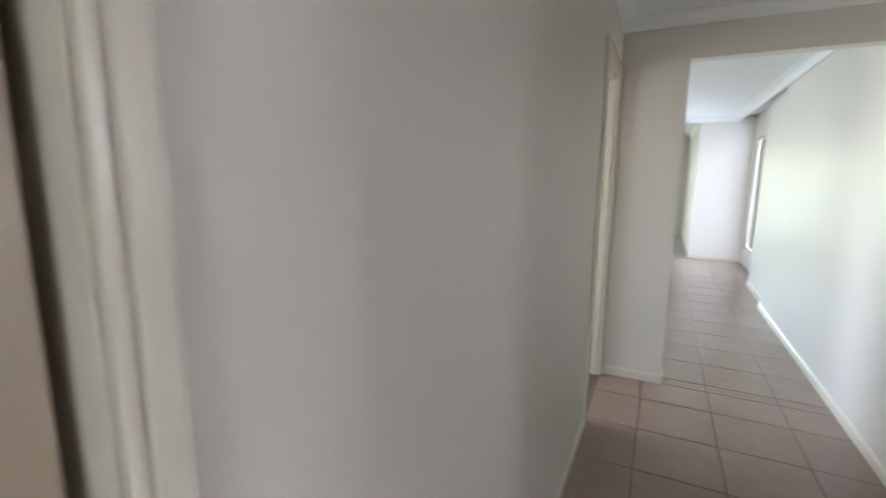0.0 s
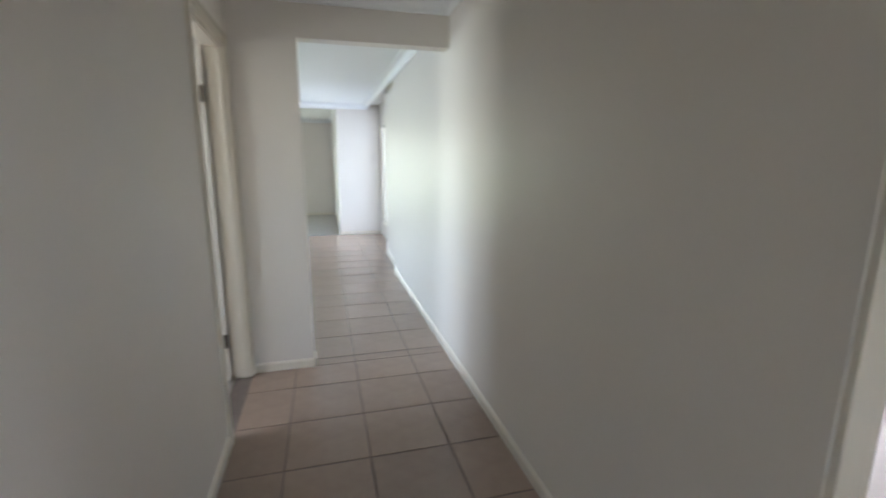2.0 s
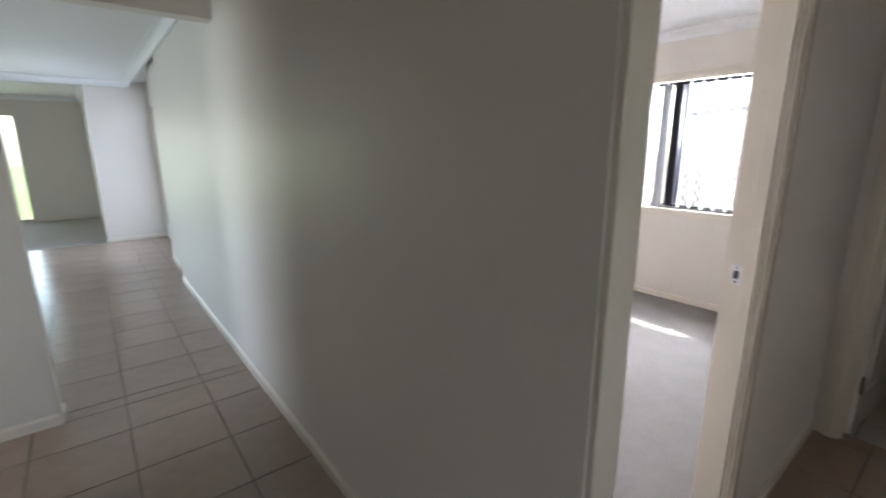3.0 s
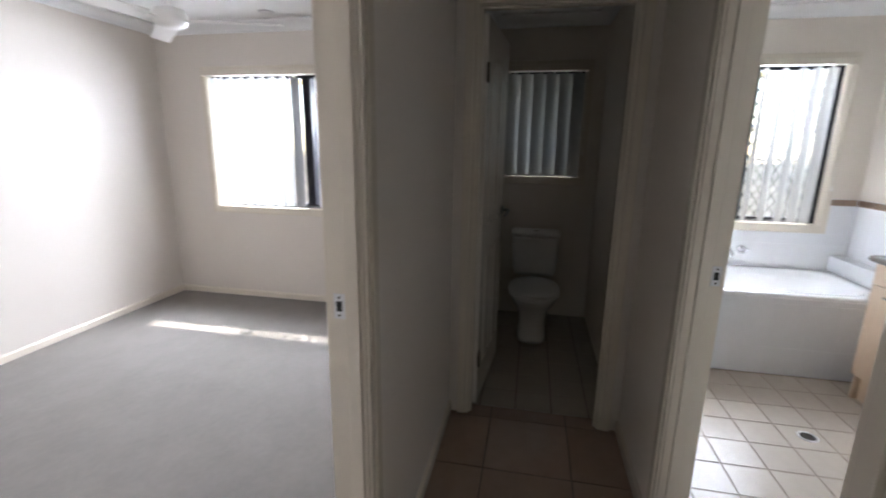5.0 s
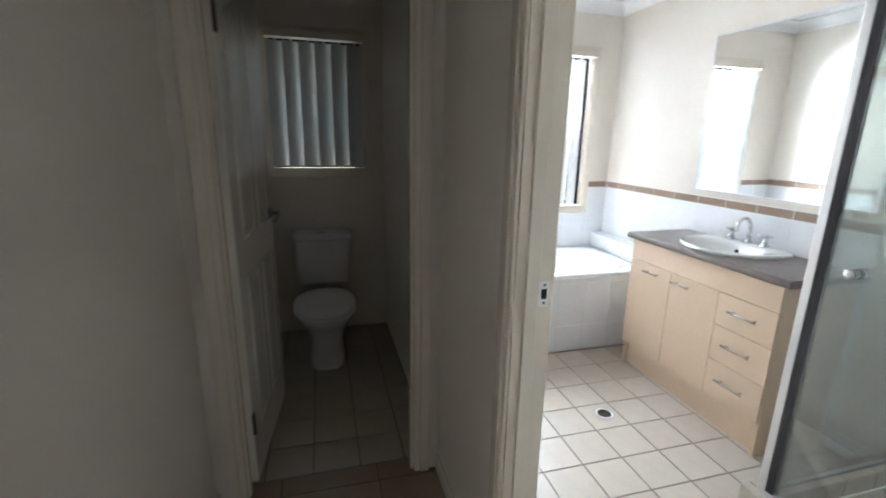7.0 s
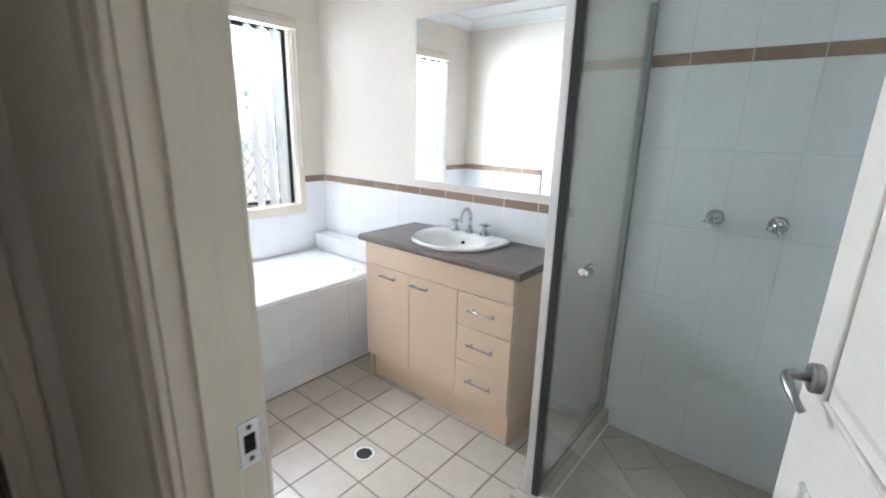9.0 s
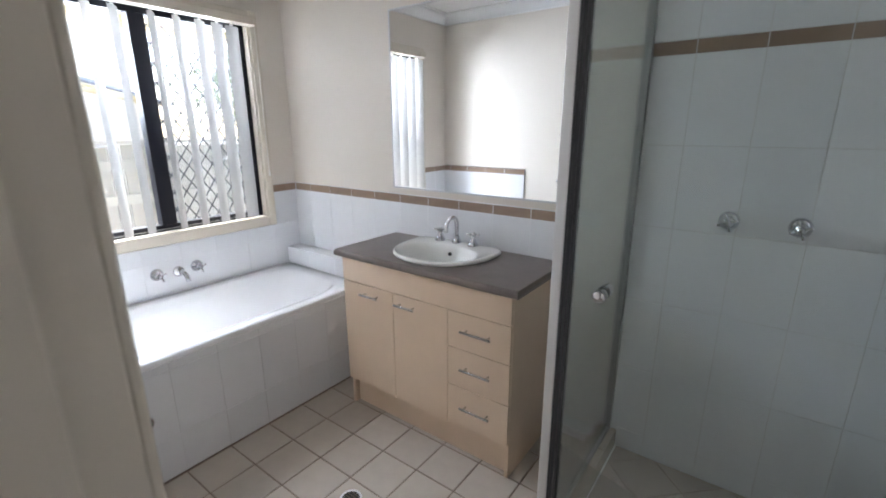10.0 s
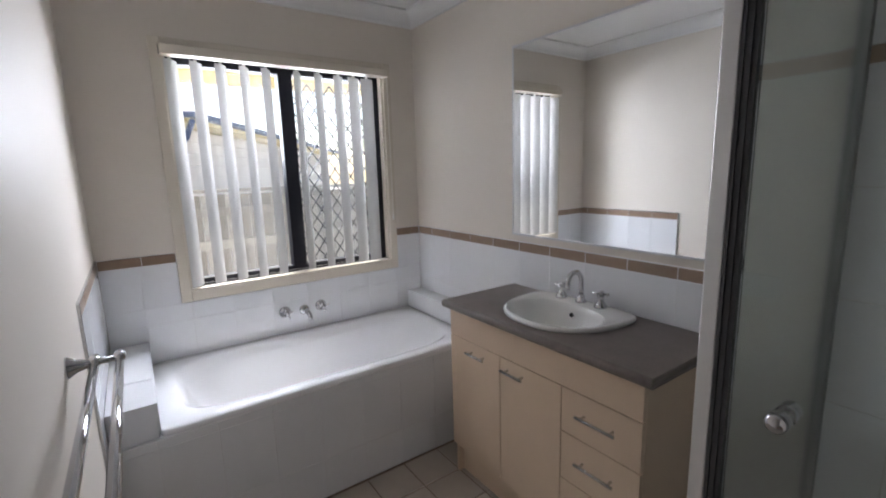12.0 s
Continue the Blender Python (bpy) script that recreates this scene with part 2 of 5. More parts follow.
def loft(bm, rings, cap0=True, cap1=True):
    rs = [[bm.verts.new(p) for p in r] for r in rings]
    n = len(rs[0])
    for a, b in zip(rs, rs[1:]):
        for k in range(n):
            bm.faces.new((a[k], a[(k + 1) % n], b[(k + 1) % n], b[k]))
    if cap0:
        bm.faces.new(rs[0][::-1])
    if cap1:
        bm.faces.new(rs[-1])
    return bm


def oval(cx, cy, z, rx, ry, n=2.0, seg=40):
    pts = []
    for k in range(seg):
        a = 2 * math.pi * k / seg
        c, s = math.cos(a), math.sin(a)
        pts.append((cx + rx * math.copysign(abs(c) ** (2 / n), c), cy + ry * math.copysign(abs(s) ** (2 / n), s), z))
    return pts


def link(name, bm, material, smooth=False):
    me = bpy.data.meshes.new(name)
    bmesh.ops.recalc_face_normals(bm, faces=bm.faces[:])
    bm.to_mesh(me)
    bm.free()
    me.materials.append(material)
    if smooth:
        for p in me.polygons:
            p.use_smooth = True
    return new(name, me)


def part(name, bm, material, parent, label="", smooth=False):
    ob = link(name, bm, material, smooth)
    ob.parent = parent
    if label:
        tagged(ob, label)
    return ob


def thing(name, label, category, place=(0, 0, 0), turn=0.0, group="", kind=""):
    ob = new(name)
    ob.matrix_basis = pose(*place, 0, 0, turn)
    ob.empty_display_size = 0.1
    return tagged(ob, label, category, group, kind)


def structure(name, bm, material, label, category="wall"):
    return tagged(link(name, bm, material), label, category, "", "structure")


def wall(name, along, p0, p1, a0, a1, z0, z1, holes, material, label):
    """A wall along x or y, p0..p1 thick, with holes (a0, a1, z0, z1)."""
    bm = bmesh.new()

    def piece(b0, b1, c0, c1):
        if b1 - b0 < 1e-4 or c1 - c0 < 1e-4:
            return
        if along == "x":
            box(bm, b0, b1, p0, p1, c0, c1)
        else:
            box(bm, p0, p1, b0, b1, c0, c1)

    at = a0
    for h0, h1, c0, c1 in sorted(holes):
        piece(at, h0, z0, z1)
        piece(h0, h1, z0, c0)
        piece(h0, h1, c1, z1)
        at = h1
    piece(at, a1, z0, z1)
    return structure(name, bm, material, label)


def wpart(name, bm, material, parent, label="", smooth=False):
    """A part given in the world's coordinates, under a thing that is not turned."""
    root = parent
    while root.parent:
        root = root.parent
    bmesh.ops.translate(bm, verts=bm.verts[:], vec=-root.matrix_basis.translation)
    return part(name, bm, material, parent, label, smooth)


# plan
XL, XR = -0.127, 1.235        # hall
PN, PS = 0.892, 0.0           # passage
TD = 3.33                     # toilet door wall
W, S, BW = 4.947, -1.855, 1.80  # bathroom: window wall, vanity wall, shower side wall
BN = -0.097
BE, BNN = 4.78, 3.84          # bedroom window wall and far wall
CZ = 2.42
HEAD = 2.05

# large structure: walls
wall("wall_hall_west", "y", XL - 0.10, XL, -2.0, 3.405, 0, CZ, [(-0.52, 0.297, 0, HEAD + 0.02), (2.625, 3.365, 0, HEAD + 0.02)], M_WALL, "cream painted hall wall")
# the opening is invented, to let the hall's fill lamp in
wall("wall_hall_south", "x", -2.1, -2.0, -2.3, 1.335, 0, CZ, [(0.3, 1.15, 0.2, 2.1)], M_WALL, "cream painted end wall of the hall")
wall("wall_hall_east_near", "y", XR, XR + 0.10, -2.0, BN, 0, CZ, [], M_WALL, "cream painted hall wall")
wall("wall_hall_east", "y", XR, XR + 0.10, 0.985, 5.9, 0, CZ, [], M_WALL, "cream painted hall wall with a soft sheen")
wall("wall_passage_north", "x", PN, 0.985, XR, W, 0, CZ, [(1.325, 2.135, 0, HEAD + 0.02)], M_WALL, "cream painted passage wall with a doorway")
wall("wall_passage_south", "x", BN, PS, XR, W, 0, CZ, [(1.84, 2.665, 0, HEAD + 0.02)], M_BATHWALL, "cream painted passage wall with a doorway")
wall("wall_toilet_front", "y", TD, TD + 0.09, PS, PN, 0, CZ, [(0.09, 0.80, 0, HEAD + 0.02)], M_WALL, "cream painted wall with the toilet doorway")
wall("wall_bath_window", "y", W, 5.15, S - 0.1, 0.985, 0, CZ, [(-1.63, -0.465, 0.875, 2.06), (0.135, 0.745, 1.18, 2.05)], M_BATHWALL, "cream painted outside wall with two windows")
wall("wall_bath_south", "x", S - 0.1, S, BW - 0.1, W, 0, CZ, [], M_BATHWALL, "cream painted bathroom wall above the tiles")
wall("wall_bath_west", "y", BW - 0.1, BW, S, BN, 0, CZ, [], M_BATHWALL, "cream painted bathroom wall")
wall("wall_bedroom_window", "y", BE, 5.15, 0.985, 3.94, 0, CZ, [(1.56, 3.36, 0.85, 2.03)], M_WALL, "cream painted bedroom wall with a wide window")
wall("wall_bedroom_north", "x", BNN, 3.94, XR + 0.10, BE, 0, CZ, [], M_WALL, "cream painted bedroom wall")
wall("wall_stub", "x", 3.405, 3.515, -3.3, XR, 0, CZ, [(0.272, XR, 0, 2.14)], M_WALL, "cream painted wall with a square opening to the living area")
wall("wall_living_west", "y", -3.3, -3.2, 3.515, 12.5, 0, CZ, [(4.2, 6.6, 0.3, 2.1)], M_WALL, "cream painted living room wall with a window")
wall("wall_living_east", "y", 1.30, 1.45, 5.9, 7.1, 0, CZ, [], M_WALL, "cream painted living room wall set back")
wall("wall_living_side", "y", 1.47, 1.57, 7.1, 9.15, 0, CZ, [(7.5, 8.9, 0.25, 2.05)], M_WALL, "cream painted wall with a tall side window")
wall("wall_living_nib", "x", 9.05, 9.15, 0.68, 1.47, 0, CZ, [], M_WALL, "cream painted nib wall before the carpeted room")
wall("wall_far_east", "y", 0.68, 0.78, 9.15, 12.4, 0, CZ, [], M_WALL, "cream painted wall of the carpeted room")
wall("wall_far_north", "x", 12.4, 12.5, -3.2, 0.78, 0, CZ, [(-2.3, -0.35, 0.02, 2.08)], M_WALL, "cream painted far wall with a glass sliding door")
wall("wall_store_south", "x", 1.4, 1.5, -2.3, XL - 0.1, 0, CZ, [], M_WALL, "cream painted wall of the side room")
# the window opening here is invented for the side room's fill lamp
wall("wall_store_west", "y", -2.3, -2.2, -2.0, 3.405, 0, CZ, [(1.9, 3.1, 0.85, 2.05)], M_WALL, "cream painted wall of the side rooms")
structure("ceiling", box(boxed(-3.3, 5.15, -2.1, 3.94, CZ, CZ + 0.12), -3.3, 1.57, 3.94, 12.5, CZ, CZ + 0.12), M_CEIL, "flat white plaster ceiling", "ceiling")
# roof slab out of view, added to block light from above
structure("roof", box(boxed(-3.6, 5.63, -2.4, 4.3, CZ + 0.12, CZ + 0.3), -3.6, 1.7, 4.3, 12.8, CZ + 0.12, CZ + 0.3), M_ROOF, "unseen flat roof slab added over the house to block light", "roof")
structure("soffit", boxed(5.15, 5.59, -2.4, 4.3, 2.10, 2.14), M_SOFFIT, "cream painted eave lining", "soffit")
structure("fascia", boxed(5.59, 5.63, -2.4, 4.3, 2.03, 2.36), M_SOFFIT, "cream painted fascia board along the eave", "fascia")
# unseen slab, added only to block sun at the tall side window
structure("patio_roof", boxed(1.57, 3.7, 4.3, 12.8, CZ, CZ + 0.1), M_ROOF, "unseen flat slab added to keep sun off the living floor", "roof")
structure("eave_filler", boxed(5.15, 5.59, -2.4, 4.3, 2.14, CZ + 0.12), M_SOFFIT, "closed eave over the windows", "soffit")


def cornice(name, x0, x1, y0, y1, size=0.085):
    """A cove running round a room under the ceiling."""
    bm = bmesh.new()
    prof = [(0.0, -size), (0.012, -size), (0.016, -size + 0.008)]
    prof += [(0.016 + (size - 0.028) * (1 - math.cos(a)), -size + 0.008 + (size - 0.020) * math.sin(a)) for a in (math.pi / 2 * k / 6 for k in range(7))]
    prof += [(size, -0.012), (size, -0.001), (0.0, -0.001)]
    rings = []
    for d, h in prof:
        z = CZ + h
        rings.append([(x0 + d, y0 + d, z), (x1 - d, y0 + d, z), (x1 - d, y1 - d, z), (x0 + d, y1 - d, z)])
    loft(bm, rings, False, False)
    return structure(name, bm, M_CEIL, "white plaster cove cornice", "cornice")


cornice("cornice_bath", BW + 0.001, W - 0.001, S + 0.001, BN - 0.001)
cornice("cornice_toilet", TD + 0.091, W - 0.001, PS + 0.001, PN - 0.001)
cornice("cornice_bedroom", XR + 0.101, BE - 0.001, 0.986, BNN - 0.001)
cornice("cornice_hall", XL + 0.001, XR - 0.001, -1.999, 3.404)
cornice("cornice_passage", XR - 0.08, TD - 0.001, PS + 0.001, PN - 0.001)
cornice("cornice_living", -3.199, XR - 0.001, 3.516, 9.04)
cornice("cornice_far", -3.199, 0.679, 9.16, 12.399)

# floors
floor_hall = structure("floor_hall", boxed(-3.3, 1.57, -2.1, 9.05, -0.08, -0.003), M_HALLGROUT, "hall and living floor of square beige tiles in dark grout", "floor")
floor_passage = structure("floor_passage", boxed(1.57, 3.415, BN, 0.985, -0.08, -0.003), M_HALLGROUT, "passage floor of square beige tiles in dark grout", "floor")
floor_bath = structure("floor_bath", boxed(BW - 0.1, 5.15, S - 0.1, BN, -0.08, -0.003), M_BATHGROUT, "bathroom floor of small cream tiles in brown grout", "floor")
floor_toilet = structure("floor_toilet", boxed(3.415, 5.15, BN, 0.985, -0.08, -0.003), M_BATHGROUT, "toilet floor of small cream tiles in brown grout", "floor")
structure("floor_bedroom", boxed(XR + 0.34, 5.15, 0.985, 3.94, -0.08, 0.006), M_CARPET, "beige loop pile bedroom carpet", "carpet")
structure("floor_bedroom_edge", boxed(XR + 0.1, XR + 0.34, 0.99, 3.84, -0.002, 0.006), M_CARPET, "beige loop pile bedroom carpet along the wall", "carpet")
structure("floor_far_room", boxed(-3.3, 0.78, 9.05, 12.5, -0.08, 0.006), M_GREYCARPET, "grey carpet in the far room", "carpet")
structure("floor_side_rooms", boxed(-2.2, XL - 0.1, -2.0, 3.4, -0.002, 0.004), M_GREYCARPET, "grey carpet in the side rooms", "carpet")


# skirting boards
def skirting(name, along, p, sign, a0, a1, h=0.062, t=0.013):
    bm = bmesh.new()
    prof = [(0, 0), (t, 0), (t, h - 0.012), (t * 0.55, h - 0.003), (t * 0.3, h), (0, h)]
    rings = []
    for a in (a0, a1):
        rings.append([(a, p + sign * d, z) if along == "x" else (p + sign * d, a, z) for d, z in prof])
    loft(bm, rings)
    return structure(name, bm, M_TRIM, "cream gloss skirting board", "skirting")


SK = [("y", XL, 1, 0.345, 2.58), ("y", XL, 1, -2, -0.59), ("x", 3.405, -1, XL, 0.272), ("x", 3.515, 1, -3.2, 0.285), ("y", 0.272, 1, 3.405, 3.515), ("y", XR, -1, 0.985, 5.9), ("y", XR, -1, -2, 0.0),
      ("x", PN, -1, 2.21, TD), ("x", PS, 1, XR, 1.78), ("x", PS, 1, 2.73, TD), ("y", BE, -1, 0.99, BNN), ("x", BNN, -1, XR + 0.1, BE), ("x", 0.985, 1, 2.21, BE), ("y", XR + 0.1, 1, 0.99, BNN),
      ("y", 1.30, -1, 5.9, 7.1), ("x", 9.05, -1, 0.68, 1.47), ("y", -3.2, 1, 3.53, 9.05), ("y", 0.68, -1, 9.05, 12.4), ("x", 12.4, -1, -0.27, 0.68), ("x", -2.0, 1, XL, XR)]
for n, (along, p, sign, a0, a1) in enumerate(SK):
    skirting("baseboard_%d" % (n + 1), along, p, sign, a0, a1)


# door frames
def door_frame(name, along, p0, p1, a0, a1, label, stop_at, sides=(1, 1), widths=(0.062, 0.062)):
    root = thing(name, label, "door frame", ((a0 + a1) / 2, (p0 + p1) / 2, 0) if along == "x" else ((p0 + p1) / 2, (a0 + a1) / 2, 0), kind="structure")

    def b(u0, u1, q0, q1, z0, z1, bev=0.0):
        return boxed(u0, u1, q0, q1, z0, z1, bev) if along == "x" else boxed(q0, q1, u0, u1, z0, z1, bev)

    wpart("jamb", b(a0 - 0.02, a0, p0, p1, 0, HEAD, 0.0015), M_TRIM, root)
    wpart("jamb", b(a1, a1 + 0.02, p0, p1, 0, HEAD, 0.0015), M_TRIM, root)
    wpart("head", b(a0 - 0.02, a1 + 0.02, p0, p1, HEAD, HEAD + 0.02, 0.0015), M_TRIM, root)
    s0, s1 = stop_at
    wpart("door_stop", b(a0, a0 + 0.011, s0, s1, 0, HEAD, 0.002), M_TRIM, root)
    wpart("door_stop", b(a1 - 0.011, a1, s0, s1, 0, HEAD, 0.002), M_TRIM, root)
    wpart("door_stop", b(a0 + 0.011, a1 - 0.011, s0, s1, HEAD - 0.011, HEAD, 0.002), M_TRIM, root)
    for side, use in ((-1, sides[0]), (1, sides[1])):
        if not use:
            continue
        q = p0 if side < 0 else p1
        for u, d, wd in ((a0, -1, widths[0]), (a1, 1, widths[1])):
            e = u + d * 0.004
            bm = bmesh.new()
            for f0, f1, th in ((0.0, 0.30, 0.010), (0.30, 0.36, 0.007), (0.36, 1.0, 0.016)):
                u0, u1 = sorted((e + d * f0 * wd, e + d * f1 * wd))
                q0, q1 = sorted((q, q + side * th))
                box(bm, *((u0, u1, q0, q1) if along == "x" else (q0, q1, u0, u1)), 0, HEAD + 0.004 + wd * f1, 0.003 if th > 0.008 else 0)
            wpart("architrave", bm, M_TRIM, root)
        bm = bmesh.new()
        for f0, f1, th in ((0.0, 0.30, 0.010), (0.30, 0.36, 0.007), (0.36, 1.0, 0.0155)):
            q0, q1 = sorted((q, q + side * th))
            u0, u1 = a0 - 0.004 - widths[0] * f1 + 0.001, a1 + 0.004 + widths[1] * f1 - 0.001
            box(bm, *((u0, u1, q0, q1) if along == "x" else (q0, q1, u0, u1)), HEAD + 0.004 + 0.062 * f0, HEAD + 0.004 + 0.062 * f1, 0.003 if th > 0.008 else 0)
        wpart("architrave", bm, M_TRIM, root)
    return root


bed_frame = door_frame("door_frame_bedroom", "x", PN, 0.985, 1.345, 2.115, "cream gloss door frame of the bedroom", (PN + 0.01, PN + 0.045), widths=(0.10, 0.062))
bath_frame = door_frame("door_frame_bath", "x", BN, PS, 1.86, 2.645, "cream gloss door frame of the bathroom", (-0.06, -0.025))
toilet_frame = door_frame("door_frame_toilet", "y", TD, TD + 0.09, 0.11, 0.78, "cream gloss door frame of the toilet", (TD + 0.012, TD + 0.046))
hall_frame = door_frame("door_frame_hall", "y", XL - 0.10, XL, 2.645, 3.345, "cream gloss door frame beside the opening", (XL - 0.055, XL - 0.02), widths=(0.06, 0.05))
near_frame = door_frame("door_frame_near", "y", XL - 0.10, XL, -0.50, 0.277, "cream gloss door frame in the hall", (XL - 0.10, XL - 0.093), widths=(0.05, 0.040))


def strike_plate(parent, x, y, z, facing):
    bm = bmesh.new()
    box(bm, x, x - facing * 0.0022, y - 0.014, y + 0.014, z - 0.032, z + 0.032, 0.001, 1) if facing > 0 else box(bm, x, x + 0.0022, y - 0.014, y + 0.014, z - 0.032, z + 0.032, 0.001, 1)
    p = wpart("strike_plate", bm, M_ALU, parent, "bright metal strike plate")
    xx = x - facing * 0.0024
    # no real recess: a black slab paints the latch hole's shade
    wpart("latch_hole", boxed(min(xx, xx - facing * 0.0006), max(xx, xx - facing * 0.0006), y - 0.007, y + 0.008, z - 0.013, z + 0.013), M_HOLESHADE, p)
    for dz in (-0.023, 0.023):
        bm = tube(bmesh.new(), [(xx, y, z + dz), (xx - facing * 0.0012, y, z + dz)], 0.0035, 8)
        wpart("screw", bm, M_HINGE, p)


strike_plate(bed_frame, 2.115, 0.956, 1.046, 1)
strike_plate(bath_frame, 2.645, -0.078, 1.044, 1)


def door_leaf(name, label, place, turn, width, handle=True, face=1, material=None, arched=True):
    """A moulded panel door: the hinge edge at the place, the leaf along its own x."""
    root = thing(name, label, "door", place, turn)
    th = 0.036
    part("leaf", boxed(0, width, -th / 2, th / 2, 0.008, 2.04, 0.0025), material or M_DOOR, root)
    cols = [(0.11, width / 2 - 0.045), (width / 2 + 0.045, width - 0.11)]
    for x0, x1 in cols:
        for z0, z1, arch in ((0.22, 0.86, False), (1.02, 1.88, arched)):
            for sgn in (-1, 1):
                y = sgn * th / 2
                top = []
                n = 8
                for k in range(n + 1):
                    f = k / n
                    rise = 0.07 * math.sin(math.pi / 2 * (f if x0 < width / 2 - 0.1 else 1 - f)) if arch else 0.0
                    top.append((x0 + (x1 - x0) * f, z1 - (0.07 if arch else 0) + rise))
                loop = [(x0, z0)] + top + [(x1, z0)]
                bm = bmesh.new()
                pts = [(px, y + sgn * 0.001, pz) for px, pz in loop + [loop[0]]]
                for a, c in zip(pts, pts[1:]):
                    tube(bm, [a, c], 0.0055, 8)
                part("panel_moulding", bm, material or M_DOOR, root, smooth=True)
                cx, cz = (x0 + x1) / 2, (z0 + z1) / 2
                inner = [(cx + (px - cx) * 0.80, cz + (pz - cz) * 0.90) for px, pz in loop]
                outer = [(cx + (px - cx) * 0.86, cz + (pz - cz) * 0.94) for px, pz in loop]
                bm = loft(bmesh.new(), [[(px, y, pz) for px, pz in outer], [(px, y + sgn * 0.005, pz) for px, pz in inner]], False, True)
                part("raised_panel", bm, material or M_DOOR, root)
    for z in (0.28, 1.78):
        bm = tube(bmesh.new(), [(0.0, face * th / 2 + face * 0.004, z - 0.045), (0.0, face * th / 2 + face * 0.004, z + 0.045)], 0.007, 10)
        box(bm, 0.0, 0.03, face * th / 2, face * th / 2 + face * 0.002, z - 0.045, z + 0.045) if face > 0 else box(bm, 0.0, 0.03, face * th / 2 - 0.002, face * th / 2, z - 0.045, z + 0.045)
        part("hinge", bm, M_HINGE, root, "dark metal butt hinge")
    if handle:
        hx = width - 0.068
        for sgn in (-1, 1):
            y = sgn * th / 2
            rose = part("handle_rose", tube(bmesh.new(), [(hx, y, 1.04), (hx, y + sgn * 0.002, 1.04), (hx, y + sgn * 0.013, 1.04), (hx, y + sgn * 0.015, 1.04)], [0.025, 0.026, 0.026, 0.024], 24), M_LEVER, root, "satin steel rose", True)
            pts = [(hx, y + sgn * 0.012, 1.04), (hx, y + sgn * 0.038, 1.04), (hx - 0.004, y + sgn * 0.047, 1.039), (hx - 0.012, y + sgn * 0.051, 1.036), (hx - 0.035, y + sgn * 0.048, 1.025), (hx - 0.058, y + sgn * 0.042, 1.014), (hx - 0.068, y + sgn * 0.036, 1.008)]
            part("lever", tube(bmesh.new(), pts, [0.009, 0.009, 0.009, 0.009, 0.008, 0.007, 0.006], 12), M_LEVER, rose, "curved satin steel lever", True)
    return root


door_leaf("toilet_door", "cream moulded panel door standing open in the toilet", (3.415, 0.768, 0), -5.0, 0.67, face=-1)
door_leaf("bathroom_door", "white panel door standing open into the bathroom", (1.882, -0.128, 0), -74.5, 0.76, face=1)
door_leaf("side_room_door", "cream panel door standing open into the side room", (-0.245, 3.322, 0), 180.0, 0.69, face=1)
door_leaf("hall_door", "tan panel door, nearly closed in its frame", (XL - 0.048, -0.495, 0), 90.0, 0.758, face=-1, material=M_TANDOOR)


